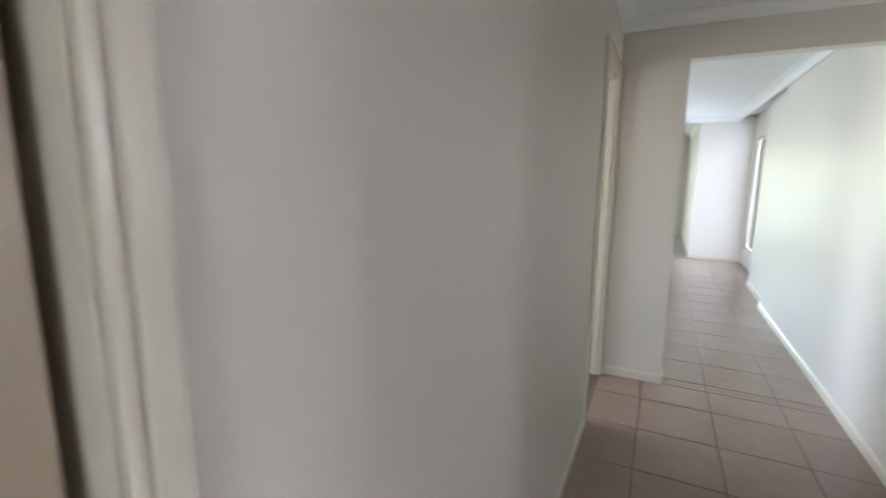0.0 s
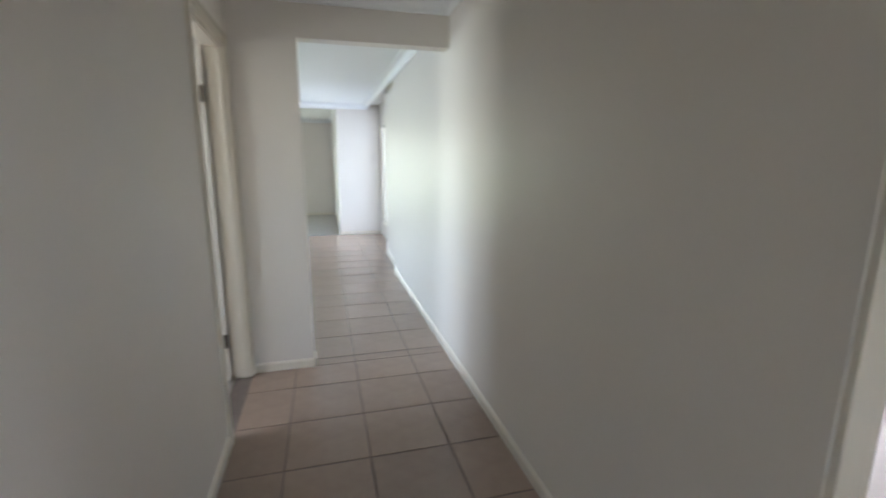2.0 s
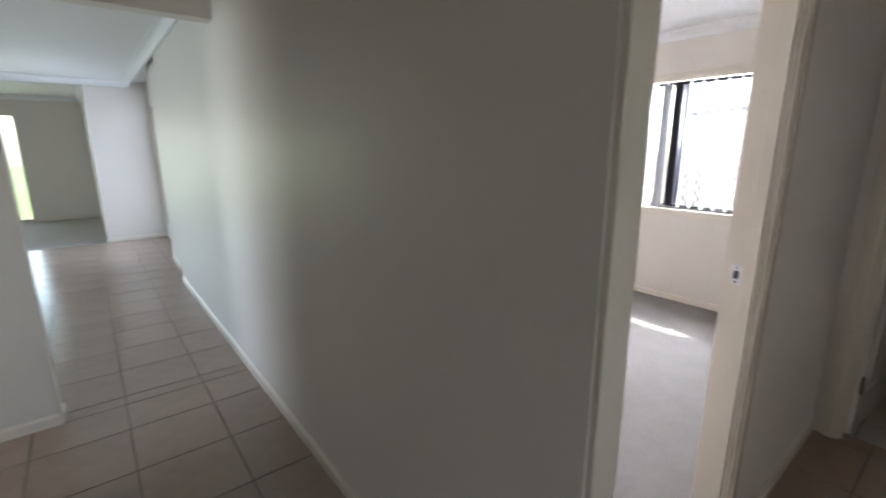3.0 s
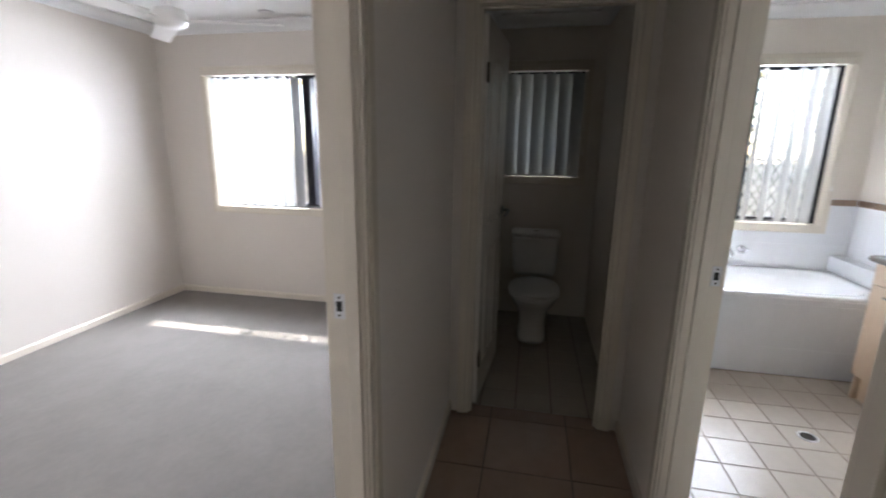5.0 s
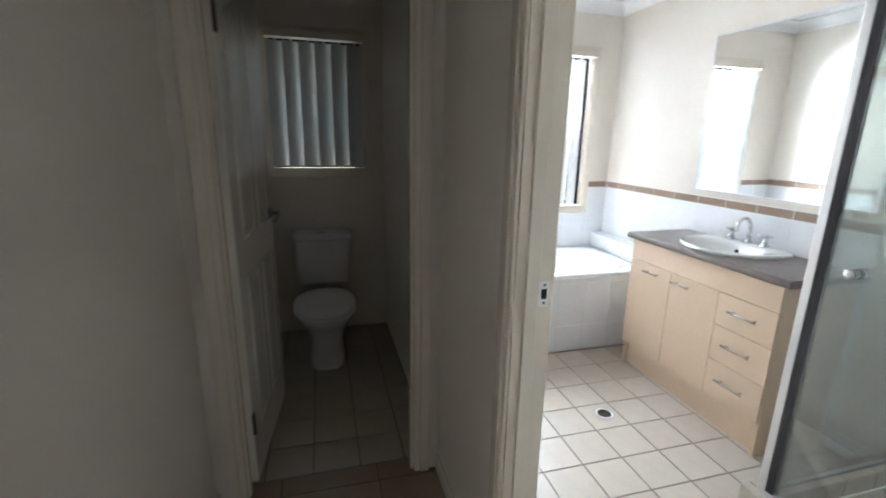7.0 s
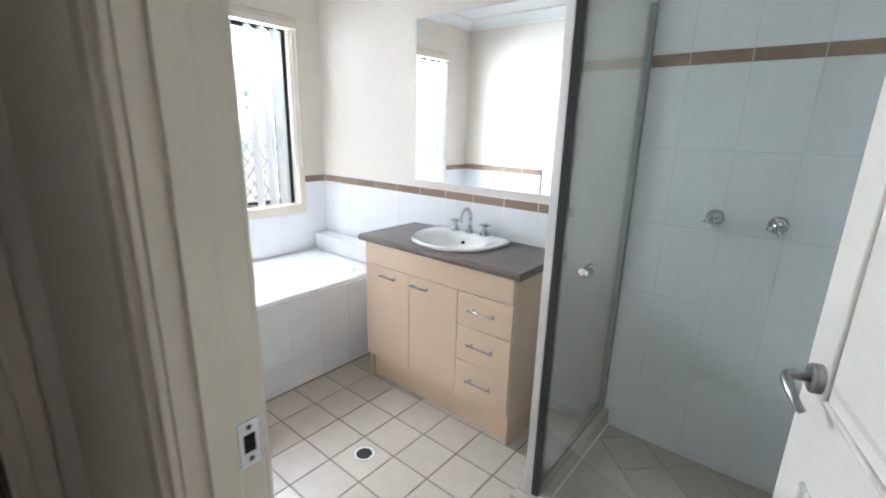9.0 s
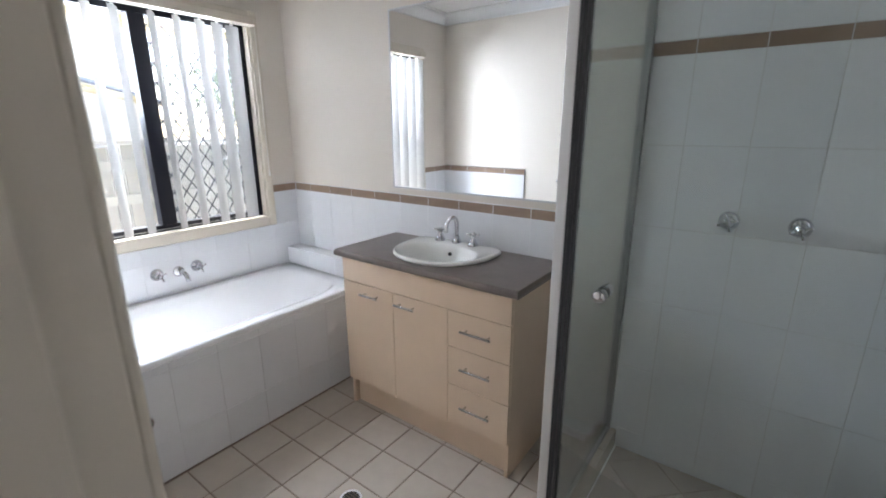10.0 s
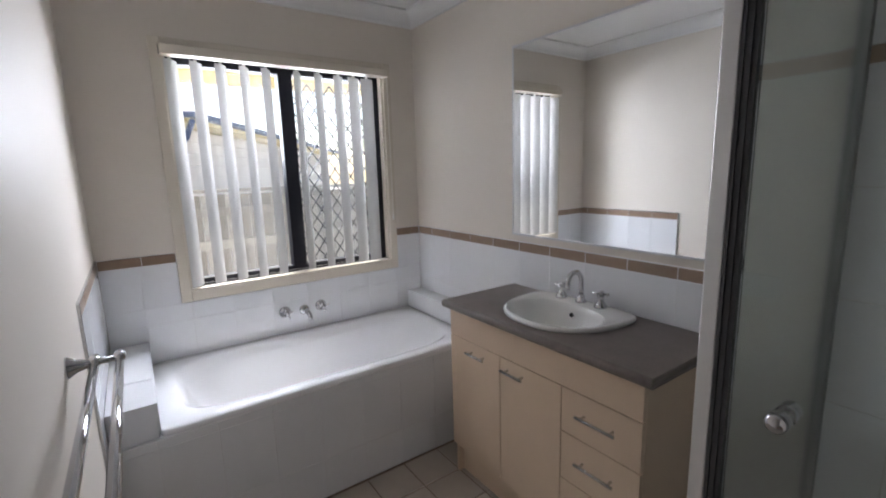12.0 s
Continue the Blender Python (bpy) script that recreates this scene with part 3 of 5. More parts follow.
# windows
def window(name, label, x_in, y0, y1, z0, z1, mull, screen):
    """A black aluminium sliding window in an outside wall, with a timber reveal towards the room."""
    root = thing(name, label, "window", (x_in, (y0 + y1) / 2, z0), kind="structure")
    xo = x_in + 0.10
    t = 0.016
    for y in (y0, y1 - t):
        wpart("reveal", boxed(x_in - 0.002, xo, y, y + t, z0, z1), M_TRIM, root)
    wpart("reveal", boxed(x_in - 0.002, xo, y0 + t, y1 - t, z1 - t, z1), M_TRIM, root)
    wpart("window_sill", boxed(x_in - 0.016, xo, y0 - 0.0, y1 + 0.0, z0, z0 + 0.02, 0.004), M_TRIM, root)
    a = 0.045
    for y, s in ((y0, -1), (y1, 1)):
        u0, u1 = sorted((y - s * 0.004, y + s * a))
        wpart("architrave", boxed(x_in - 0.013, x_in, u0, u1, z0 - a, z1 + a, 0.004), M_TRIM, root)
    wpart("architrave", boxed(x_in - 0.0128, x_in, y0 + 0.004, y1 - 0.004, z1 - 0.004, z1 + a, 0.004), M_TRIM, root)
    wpart("architrave", boxed(x_in - 0.0128, x_in, y0 + 0.004, y1 - 0.004, z0 - a, z0 + 0.002, 0.004), M_TRIM, root)
    f = 0.045
    i0, i1, k0, k1 = y0 + t, y1 - t, z0 + 0.02, z1 - t
    for y in (i0, i1 - f):
        wpart("window_frame", boxed(xo - 0.06, xo, y, y + f, k0, k1, 0.003), M_BLACK, root, "black aluminium frame")
    wpart("window_frame", boxed(xo - 0.06, xo, i0 + f, i1 - f, k1 - f, k1, 0.003), M_BLACK, root)
    wpart("window_frame", boxed(xo - 0.06, xo, i0 + f, i1 - f, k0, k0 + f * 0.8, 0.003), M_BLACK, root)
    bays = [(i0 + f, i1 - f)]
    if mull:
        wpart("mullion", boxed(xo - 0.075, xo - 0.01, mull - 0.038, mull + 0.038, k0 + f * 0.8, k1 - f, 0.003), M_BLACK, root, "black aluminium meeting stile")
        bays = [(i0 + f, mull - 0.038), (mull + 0.038, i1 - f)]
    for n, (b0, b1) in enumerate(bays):
        g = wpart("pane", boxed(xo - 0.034, xo - 0.029, b0, b1, k0 + f * 0.8, k1 - f), M_GLASS, root, "clear glass pane")
        g.visible_shadow = False
    if screen:
        b0, b1 = bays[0]
        bm = bmesh.new()
        px, pz = 0.068, 0.098
        xs = xo + 0.018

        def bar(p, q):
            d = Vector((0, q[0] - p[0], q[1] - p[1]))
            nrm = Vector((0, -d.z, d.y)).normalized() * 0.0032
            pts = [Vector((xs, *p)), Vector((xs, *q))]
            r0 = [pts[0] + nrm, pts[1] + nrm, pts[1] - nrm, pts[0] - nrm]
            vs0 = [bm.verts.new(v) for v in r0]
            vs1 = [bm.verts.new(v + Vector((0.006, 0, 0))) for v in r0]
            bm.faces.new(vs0)
            bm.faces.new(vs1[::-1])
            for k in range(4):
                bm.faces.new((vs0[k], vs0[(k + 1) % 4], vs1[(k + 1) % 4], vs1[k]))

        ny, nz = int((b1 - b0) / px) + 1, int((k1 - k0) / pz) + 1
        for i in range(ny):
            for j in range(nz):
                c = (b0 + px * (i + 0.5), k0 + pz * (j + 0.5))
                if c[0] + px / 2 > b1 + 0.03 or c[1] + pz / 2 > k1 + 0.02:
                    continue
                cor = [(c[0] + px / 2, c[1]), (c[0], c[1] + pz / 2), (c[0] - px / 2, c[1]), (c[0], c[1] - pz / 2)]
                for k in range(4):
                    bar(cor[k], cor[(k + 1) % 4])
                box(bm, xs - 0.002, xs + 0.008, c[0] - 0.006, c[0] + 0.006, c[1] - pz / 2 - 0.007, c[1] - pz / 2 + 0.007)
        sc = wpart("security_grille", bm, M_BLACK, root, "black diamond security grille")
        for y in (b0 - 0.02, b1 - 0.012):
            wpart("grille_frame", boxed(xs - 0.008, xs + 0.014, y, y + 0.03, k0, k1, 0.002), M_BLACK, sc)
    return root


window("window_bath", "black aluminium sliding window over the bath", W, -1.63, -0.465, 0.875, 2.06, -1.043, True)
window("window_toilet", "small aluminium window above the toilet", W, 0.135, 0.745, 1.18, 2.05, None, False)
window("window_bedroom", "black aluminium sliding window in the bedroom", BE, 1.56, 3.36, 0.85, 2.03, 2.43, True)


def plain_window(name, label, along, p, a0, a1, z0, z1, bars):
    root = thing(name, label, "window", (p, (a0 + a1) / 2, z0) if along == "y" else ((a0 + a1) / 2, p, z0), kind="structure")

    def b(u0, u1, c0, c1, t):
        return boxed(p - t, p + t, u0, u1, c0, c1) if along == "y" else boxed(u0, u1, p - t, p + t, c0, c1)

    f = 0.045
    wpart("window_frame", b(a0, a0 + f, z0, z1, 0.03), M_TRIM, root)
    wpart("window_frame", b(a1 - f, a1, z0, z1, 0.03), M_TRIM, root)
    wpart("window_frame", b(a0 + f, a1 - f, z0, z0 + f, 0.03), M_TRIM, root)
    wpart("window_frame", b(a0 + f, a1 - f, z1 - f, z1, 0.03), M_TRIM, root)
    for k in range(1, bars + 1):
        m = a0 + (a1 - a0) * k / (bars + 1)
        wpart("mullion", b(m - 0.03, m + 0.03, z0 + f, z1 - f, 0.025), M_TRIM, root)
    g = wpart("pane", b(a0 + f, a1 - f, z0 + f, z1 - f, 0.003), M_GLASS, root)
    g.visible_shadow = False
    return root


plain_window("window_living", "wide pale-framed window of the living room", "y", -3.25, 4.2, 6.6, 0.3, 2.1, 1)
# unseen window, added in front of the side room's fill lamp
plain_window("window_side_room", "unseen pale-framed window added to light the side room", "y", -2.25, 1.9, 3.1, 0.85, 2.05, 1)
# unseen window, added round the hall's fill lamp
plain_window("window_entry", "unseen tall pale-framed window added to light the hall", "x", -2.05, 0.3, 1.15, 0.2, 2.1, 0)
plain_window("window_side", "tall pale-framed window beside the living area", "y", 1.52, 7.5, 8.9, 0.25, 2.05, 1)
plain_window("sliding_door", "pale-framed glass sliding door of the far room", "x", 12.45, -2.3, -0.35, 0.02, 2.08, 1)


def vertical_blind(name, label, x, y0, y1, z0, z1, turns, width, fabric):
    """A headrail with hanging vanes at even steps; one turn (degrees out of the window's plane) for each vane."""
    root = thing(name, label, "blind", (x, (y0 + y1) / 2, z0))
    wpart("headrail", boxed(x - 0.055, x + 0.018, y0 - 0.012, y1 + 0.012, z1 - 0.024, z1 + 0.022, 0.004), M_TRIM, root, "white aluminium headrail")
    h = z1 - 0.04 - z0
    vane = None
    n = len(turns)
    for k, (f, a) in enumerate(turns):
        y = y0 + (y1 - y0) * f
        m = pose(0, y - (y0 + y1) / 2, 0, 0, 0, 90 + a + random.uniform(-3, 3))
        if vane is None:
            bm = bmesh.new()
            rows = []
            for z in (0.0, 0.02, h * 0.35, h * 0.7, h):
                rows.append([(width * (u - 0.5), 0.010 * (1 - (2 * u - 1) ** 2), z) for u in (0, 0.25, 0.5, 0.75, 1)])
            grid = [[bm.verts.new(p) for p in r] for r in rows]
            for r0, r1 in zip(grid, grid[1:]):
                for i in range(4):
                    bm.faces.new((r0[i], r0[i + 1], r1[i + 1], r1[i]))
            vane = part("vane", bm, fabric, root, "hanging fabric vane", True)
            vane.matrix_basis = m
        else:
            c = vane.copy()
            scene.collection.objects.link(c)
            c.parent = root
            c.matrix_basis = m
        wpart("carrier", boxed(x - 0.006, x + 0.006, y - 0.006, y + 0.006, z1 - 0.046, z1 - 0.030), M_PLASTIC, root)
    wpart("control_cord", tube(bmesh.new(), [(x - 0.048, y0 - 0.004, z1 - 0.03), (x - 0.048, y0 - 0.004, z1 - 0.75 * (z1 - z0))], 0.0018, 6), M_PLASTIC, root)
    wpart("cord_weight", tube(bmesh.new(), [(x - 0.048, y0 - 0.004, z1 - 0.75 * (z1 - z0)), (x - 0.048, y0 - 0.004, z1 - 0.75 * (z1 - z0) - 0.035)], [0.004, 0.007], 8), M_PLASTIC, root)
    for dx in (-0.03, 0.03):
        wpart("spacer_chain", tube(bmesh.new(), [(x + dx, y0 + (y1 - y0) * turns[0][0], z0 + 0.006), (x + dx, y0 + (y1 - y0) * turns[-1][0], z0 + 0.006)], 0.0012, 5), M_PLASTIC, root)
    return root


bath_turns = [(0.095, 10), (0.168, 20), (0.25, 32), (0.352, 42), (0.455, 46), (0.597, 46), (0.69, 46), (0.785, 46), (0.88, 46), (0.972, 46)]
vertical_blind("vertical_blind_bath", "white vertical blind with vanes turned half open", W - 0.012, -1.625, -0.47, 0.905, 2.045, bath_turns, 0.089, M_VANE)
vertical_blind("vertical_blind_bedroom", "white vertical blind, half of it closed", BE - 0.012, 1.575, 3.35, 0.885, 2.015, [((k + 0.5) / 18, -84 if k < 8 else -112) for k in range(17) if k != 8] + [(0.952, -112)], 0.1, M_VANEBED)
vertical_blind("vertical_blind_toilet", "closed grey vertical blind in the toilet window", W - 0.01, 0.145, 0.737, 1.21, 2.035, [(k / 5 * 0.84 + 0.075, 27) for k in range(6)], 0.127, M_VANEDARK)

# bathroom: bath
bath = thing("bathtub", "white inset bathtub with a flat rim", "bathtub", (4.57, -0.998, 0))
RZ = 0.548
bm = bmesh.new()
cx, cy = 4.570, -0.998
hx, hy = 0.368, 0.747
rings = [oval(cx, cy, RZ - 0.024, hx + 0.008, hy, 26, 96), oval(cx, cy, RZ - 0.006, hx + 0.008, hy, 26, 96), oval(cx, cy, RZ, hx + 0.002, hy - 0.006, 26, 96),
         oval(cx, cy, RZ, hx - 0.062, hy - 0.075, 6, 96), oval(cx, cy, RZ - 0.008, hx - 0.072, hy - 0.09, 5, 96), oval(cx, cy, RZ - 0.06, hx - 0.085, hy - 0.12, 4.5, 96),
         oval(cx, cy, RZ - 0.25, hx - 0.115, hy - 0.20, 4, 96), oval(cx, cy, RZ - 0.35, hx - 0.15, hy - 0.27, 3.5, 96), oval(cx, cy, RZ - 0.375, hx - 0.2, hy - 0.33, 3, 96)]
loft(bm, rings, False, True)
wpart("tub", bm, M_ACRYLIC, bath, smooth=True)
wpart("waste", tube(bmesh.new(), [(cx, -1.25, RZ - 0.376), (cx, -1.25, RZ - 0.371)], 0.03, 20), M_CHROME, bath, "chrome plug hole")
bath_hob = structure("bath_hob", boxed(4.1905, 4.27, BN, S, 0, RZ - 0.025), M_WALLGROUT, "white tiled front under the bathtub", "tiled panel")
structure("bath_hob_core", boxed(4.21, W - 0.01, BN, -0.252, 0, 0.655), M_WALLGROUT, "tiled ledge at the end of the bathtub", "ledge")
structure("bath_hob_core_far", boxed(4.21, W - 0.01, -1.744, S, 0, 0.655), M_WALLGROUT, "tiled ledge at the end of the bathtub", "ledge")


def cross_tap(name, label, x, y, z, axis, group, wall_mounted=True):
    """A chrome tap with a cross handle; its spindle along -x, +y or z."""
    turn = {"-x": pose(x, y, z, 0, -90, 0), "+y": pose(x, y, z, -90, 0, 0), "z": pose(x, y, z)}[axis]
    root = new(name)
    root.matrix_basis = turn
    tagged(root, label, "tap", group)
    if wall_mounted:
        prof = [(0.000, 0.033), (0.006, 0.034), (0.014, 0.030), (0.022, 0.021), (0.030, 0.014), (0.036, 0.017), (0.044, 0.017)]
        hz = 0.055
    else:
        prof = [(0.000, 0.027), (0.006, 0.027), (0.012, 0.024), (0.020, 0.019), (0.028, 0.014), (0.036, 0.011), (0.042, 0.011), (0.046, 0.015), (0.050, 0.014)]
        hz = 0.058
    part("body", tube(bmesh.new(), [(0, 0, a) for a, _ in prof], [r for _, r in prof], 20), M_CHROME, root, "chrome tap body", True)
    hub = part("handle", tube(bmesh.new(), [(0, 0, prof[-1][0]), (0, 0, hz + 0.006), (0, 0, hz + 0.011)], [0.011, 0.011, 0.005], 14), M_CHROME, root, "chrome cross handle", True)
    for k in range(4):
        a = math.pi / 2 * k + 0.35
        c, s = math.cos(a), math.sin(a)
        part("spoke", tube(bmesh.new(), [(0.008 * c, 0.008 * s, hz), (0.026 * c, 0.026 * s, hz), (0.032 * c, 0.032 * s, hz)], [0.0045, 0.005, 0.006], 8), M_CHROME, hub, "", True)
    return root


cross_tap("bath_tap", "chrome cross-handled bath tap on white tiles", W - 0.006, -0.918, 0.676, "-x", "bath taps")
cross_tap("bath_tap", "chrome cross-handled bath tap on white tiles", W - 0.006, -1.130, 0.676, "-x", "bath taps")
spout = thing("bath_spout", "short curved chrome bath spout", "tap", (W - 0.006, -1.03, 0.668))
wpart("flange", tube(bmesh.new(), [(W - 0.006, -1.03, 0.668), (W - 0.012, -1.03, 0.668), (W - 0.018, -1.03, 0.668)], [0.029, 0.029, 0.018], 20), M_CHROME, spout, "", True)
wpart("outlet", tube(bmesh.new(), [(W - 0.015, -1.03, 0.668), (W - 0.06, -1.03, 0.672), (W - 0.09, -1.03, 0.668), (W - 0.11, -1.03, 0.652), (W - 0.118, -1.03, 0.630)], [0.014, 0.014, 0.013, 0.013, 0.013], 16), M_CHROME, spout, "", True)
cross_tap("shower_tap", "chrome cross-handled shower tap", 2.424, S + 0.006, 1.126, "+y", "shower taps")
cross_tap("shower_tap", "chrome cross-handled shower tap", 2.224, S + 0.006, 1.126, "+y", "shower taps")

# bathroom: vanity
van = thing("vanity_cabinet", "maple laminate vanity cabinet with bar handles", "cabinet", (3.51, -1.63, 0))
V0, V1, VF, VB = 3.035, 3.985, -1.428, S + 0.004
wpart("side_panel", boxed(V0, V0 + 0.018, VB, VF, 0, 0.83, 0.001), M_LAMINATE, van)
wpart("side_panel", boxed(V1 - 0.018, V1, VB, VF, 0, 0.83, 0.001), M_LAMINATE, van)
wpart("bottom", boxed(V0 + 0.018, V1 - 0.018, VB, VF - 0.002, 0.15, 0.168), M_LAMINATE, van)
wpart("kickboard", boxed(V0 + 0.018, V1 - 0.018, VF - 0.045, VF - 0.03, 0, 0.15), M_LAMINATE, van, "recessed maple kickboard")
wpart("back", boxed(V0 + 0.018, V1 - 0.018, VB, VB + 0.01, 0.168, 0.83), M_LAMINATE, van)
wpart("divider", boxed(3.325, 3.341, VB + 0.01, VF - 0.001, 0.168, 0.83), M_LAMINATE, van)
FT = 0.018


def bar_handle(parent, xc, z, length):
    h = wpart("handle", tube(bmesh.new(), [(xc - length / 2, VF + FT + 0.026, z), (xc + length / 2, VF + FT + 0.026, z)], 0.0055, 10), M_SATIN, parent, "satin steel bar handle", True)
    for s in (-1, 1):
        x = xc + s * (length / 2 - 0.018)
        wpart("handle_post", tube(bmesh.new(), [(x, VF + FT, z), (x, VF + FT + 0.026, z)], 0.004, 8), M_SATIN, h, "", True)


wpart("top_panel", boxed(V0 + 0.001, V1 - 0.001, VF, VF + FT, 0.712, 0.828, 0.001), M_LAMINATE, van)
for d0, d1, hxx in ((3.653, V1 - 0.001, 3.79), (3.338, 3.649, 3.565)):
    d = wpart("door", boxed(d0, d1, VF, VF + FT, 0.158, 0.708, 0.001), M_LAMINATE, van)
    bar_handle(d, hxx, 0.665, 0.115)
for z0, z1 in ((0.545, 0.708), (0.363, 0.541), (0.172, 0.359)):
    d = wpart("drawer", boxed(V0 + 0.001, 3.334, VF, VF + FT, z0, z1, 0.001), M_LAMINATE, van)
    bar_handle(d, 3.185, (z0 + z1) / 2 + 0.01, 0.145)

top = thing("vanity_worktop", "dark grey-brown laminate vanity worktop", "worktop", (3.51, -1.63, 0.831))
bm = bmesh.new()
out = oval(3.545, -1.625, 0.831, 0.21, 0.165, 2.2, 48)
rect = []
T0, T1, TF, TB = 3.005, 4.022, -1.388, S + 0.008
for x, y, _ in out:
    dx, dy = x - 3.545, y + 1.625
    k = min((T1 - 3.545) / dx if dx > 1e-6 else 1e9, (T0 - 3.545) / dx if dx < -1e-6 else 1e9, (TF + 1.625) / dy if dy > 1e-6 else 1e9, (TB + 1.625) / dy if dy < -1e-6 else 1e9)
    rect.append((3.545 + dx * k, -1.625 + dy * k))
corners = [(T0, TF), (T1, TF), (T0, TB), (T1, TB)]
for c in corners:
    i = min(range(48), key=lambda q: (rect[q][0] - c[0]) ** 2 + (rect[q][1] - c[1]) ** 2)
    rect[i] = c
lo, hi = 0.831, 0.866


def nosed(d, z):
    """The slab's outline, its front edge drawn in by d and its ends by a little."""
    return [(x + (0.002 if x == T0 else -0.002 if x == T1 else 0) * (d > 0.001), y - (d if y == TF else 0), z) for x, y in rect]


NR = 0.015
steps = [(NR * (1 - math.sin(a)), NR * (1 - math.cos(a))) for a in (math.pi / 2 * k / 5 for k in range(6))]
loft(bm, [[(x, y, lo) for x, y, _ in out]] + [nosed(d, lo + dz) for d, dz in steps] + [nosed(d, hi - dz) for d, dz in reversed(steps)]
     + [[(x, y, hi) for x, y, _ in out], [(x, y, lo) for x, y, _ in out]], False, False)
wpart("slab", bm, M_WORKTOP, top)

basin = thing("wash_basin", "white ceramic drop-in basin with a straight back", "basin", (3.545, -1.625, 0.866))
bm = bmesh.new()
bx, by, bz = 3.545, -1.632, 0.867


def d_ring(z, inset):
    """A rim outline: straight along the wall, round in front."""
    pts = []
    for k in range(56):
        a = 2 * math.pi * k / 56
        c, q = math.cos(a), math.sin(a)
        n = 2.25 if q >= 0 else 4.5
        ry = (0.288 if q >= 0 else 0.108) - inset
        pts.append((bx + (0.256 - inset) * math.copysign(abs(c) ** (2 / n), c), -1.72 + ry * math.copysign(abs(q) ** (2 / n), q), z))
    return pts


rings = [d_ring(bz, 0.004), d_ring(bz + 0.006, 0.0), d_ring(bz + 0.013, 0.001), d_ring(bz + 0.018, 0.006), d_ring(bz + 0.019, 0.014),
         oval(bx, by + 0.03, bz + 0.017, 0.214, 0.150, 2.2, 56), oval(bx, by + 0.03, bz + 0.010, 0.207, 0.143, 2.2, 56), oval(bx, by + 0.03, bz - 0.01, 0.200, 0.136, 2.2, 56), oval(bx, by + 0.03, bz - 0.06, 0.18, 0.115, 2.1, 56), oval(bx, by + 0.03, bz - 0.115, 0.12, 0.08, 2, 56), oval(bx, by + 0.03, bz - 0.13, 0.03, 0.03, 2, 56)]
loft(bm, rings, False, True)
wpart("bowl", bm, M_CERAMIC, basin, smooth=True)
wpart("waste", tube(bmesh.new(), [(bx, by + 0.03, bz - 0.130), (bx, by + 0.03, bz - 0.126)], 0.022, 18), M_CHROME, basin, "chrome plug hole")
# black disc paints the shade of the overflow, nothing is cut
wpart("overflow", tube(bmesh.new(), [(bx, by - 0.088, bz - 0.022), (bx, by - 0.080, bz - 0.024)], 0.009, 14), M_HOLESHADE, basin, "near-black disc for the shade in the overflow hole")

cross_tap("basin_tap", "chrome cross-handled basin tap", 3.655, -1.785, 0.884, "z", "basin taps", False)
cross_tap("basin_tap", "chrome cross-handled basin tap", 3.455, -1.785, 0.884, "z", "basin taps", False)
sp = thing("basin_spout", "tall curved chrome basin spout", "tap", (3.555, -1.79, 0.884))
wpart("base", tube(bmesh.new(), [(3.555, -1.79, 0.884), (3.555, -1.79, 0.890), (3.555, -1.79, 0.902), (3.555, -1.79, 0.92)], [0.024, 0.024, 0.016, 0.013], 20), M_CHROME, sp, "", True)
arc = [(3.555, -1.79, 0.915), (3.555, -1.79, 0.96)] + [(3.555, -1.745 - 0.045 * math.cos(a), 0.975 + 0.045 * math.sin(a)) for a in (math.pi * k / 12 for k in range(13))] + [(3.555, -1.70, 0.955)]
wpart("neck", tube(bmesh.new(), arc, 0.0105, 14), M_CHROME, sp, "", True)

mir = thing("wall_mirror", "large frameless mirror with polished edges above the vanity", "mirror", (3.52, S, 1.125))
wpart("backing", boxed(3.03, 4.016, S + 0.007, S + 0.012, 1.128, 2.018), M_PLASTIC, mir)
wpart("mirror_glass", boxed(3.034, 4.012, S + 0.0125, S + 0.017, 1.132, 2.014, 0.0015), M_MIRROR, mir, "silvered mirror glass")
for a in ((3.026, 3.034, 1.124, 2.022), (4.012, 4.02, 1.124, 2.022)):
    wpart("edge_strip", boxed(a[0], a[1], S + 0.007, S + 0.020, a[2], a[3], 0.001), M_ALU, mir, "bright edge strip")
for z in (1.124, 2.014):
    wpart("edge_strip", boxed(3.034, 4.012, S + 0.007, S + 0.0195, z, z + 0.008, 0.001), M_ALU, mir)

outlet = thing("power_outlet", "white double power outlet on the wall", "power outlet", (2.925, S, 1.07))
wpart("plate", boxed(2.868, 2.982, S, S + 0.009, 1.034, 1.106, 0.003), M_PLASTIC, outlet)
for x in (2.895, 2.955):
    wpart("switch", boxed(x - 0.006, x + 0.006, S + 0.0096, S + 0.013, 1.088, 1.099, 0.001), M_PLASTIC, outlet)
    for dx, dz in ((-0.007, 0), (0.007, 0), (0, -0.012)):
        # slots are black chips on the plate, their shade put into colour
        wpart("socket_slot", boxed(x + dx - 0.0012, x + dx + 0.0012, S + 0.0093, S + 0.0098, 1.062 + dz - 0.004, 1.062 + dz + 0.004), M_HOLESHADE, outlet)

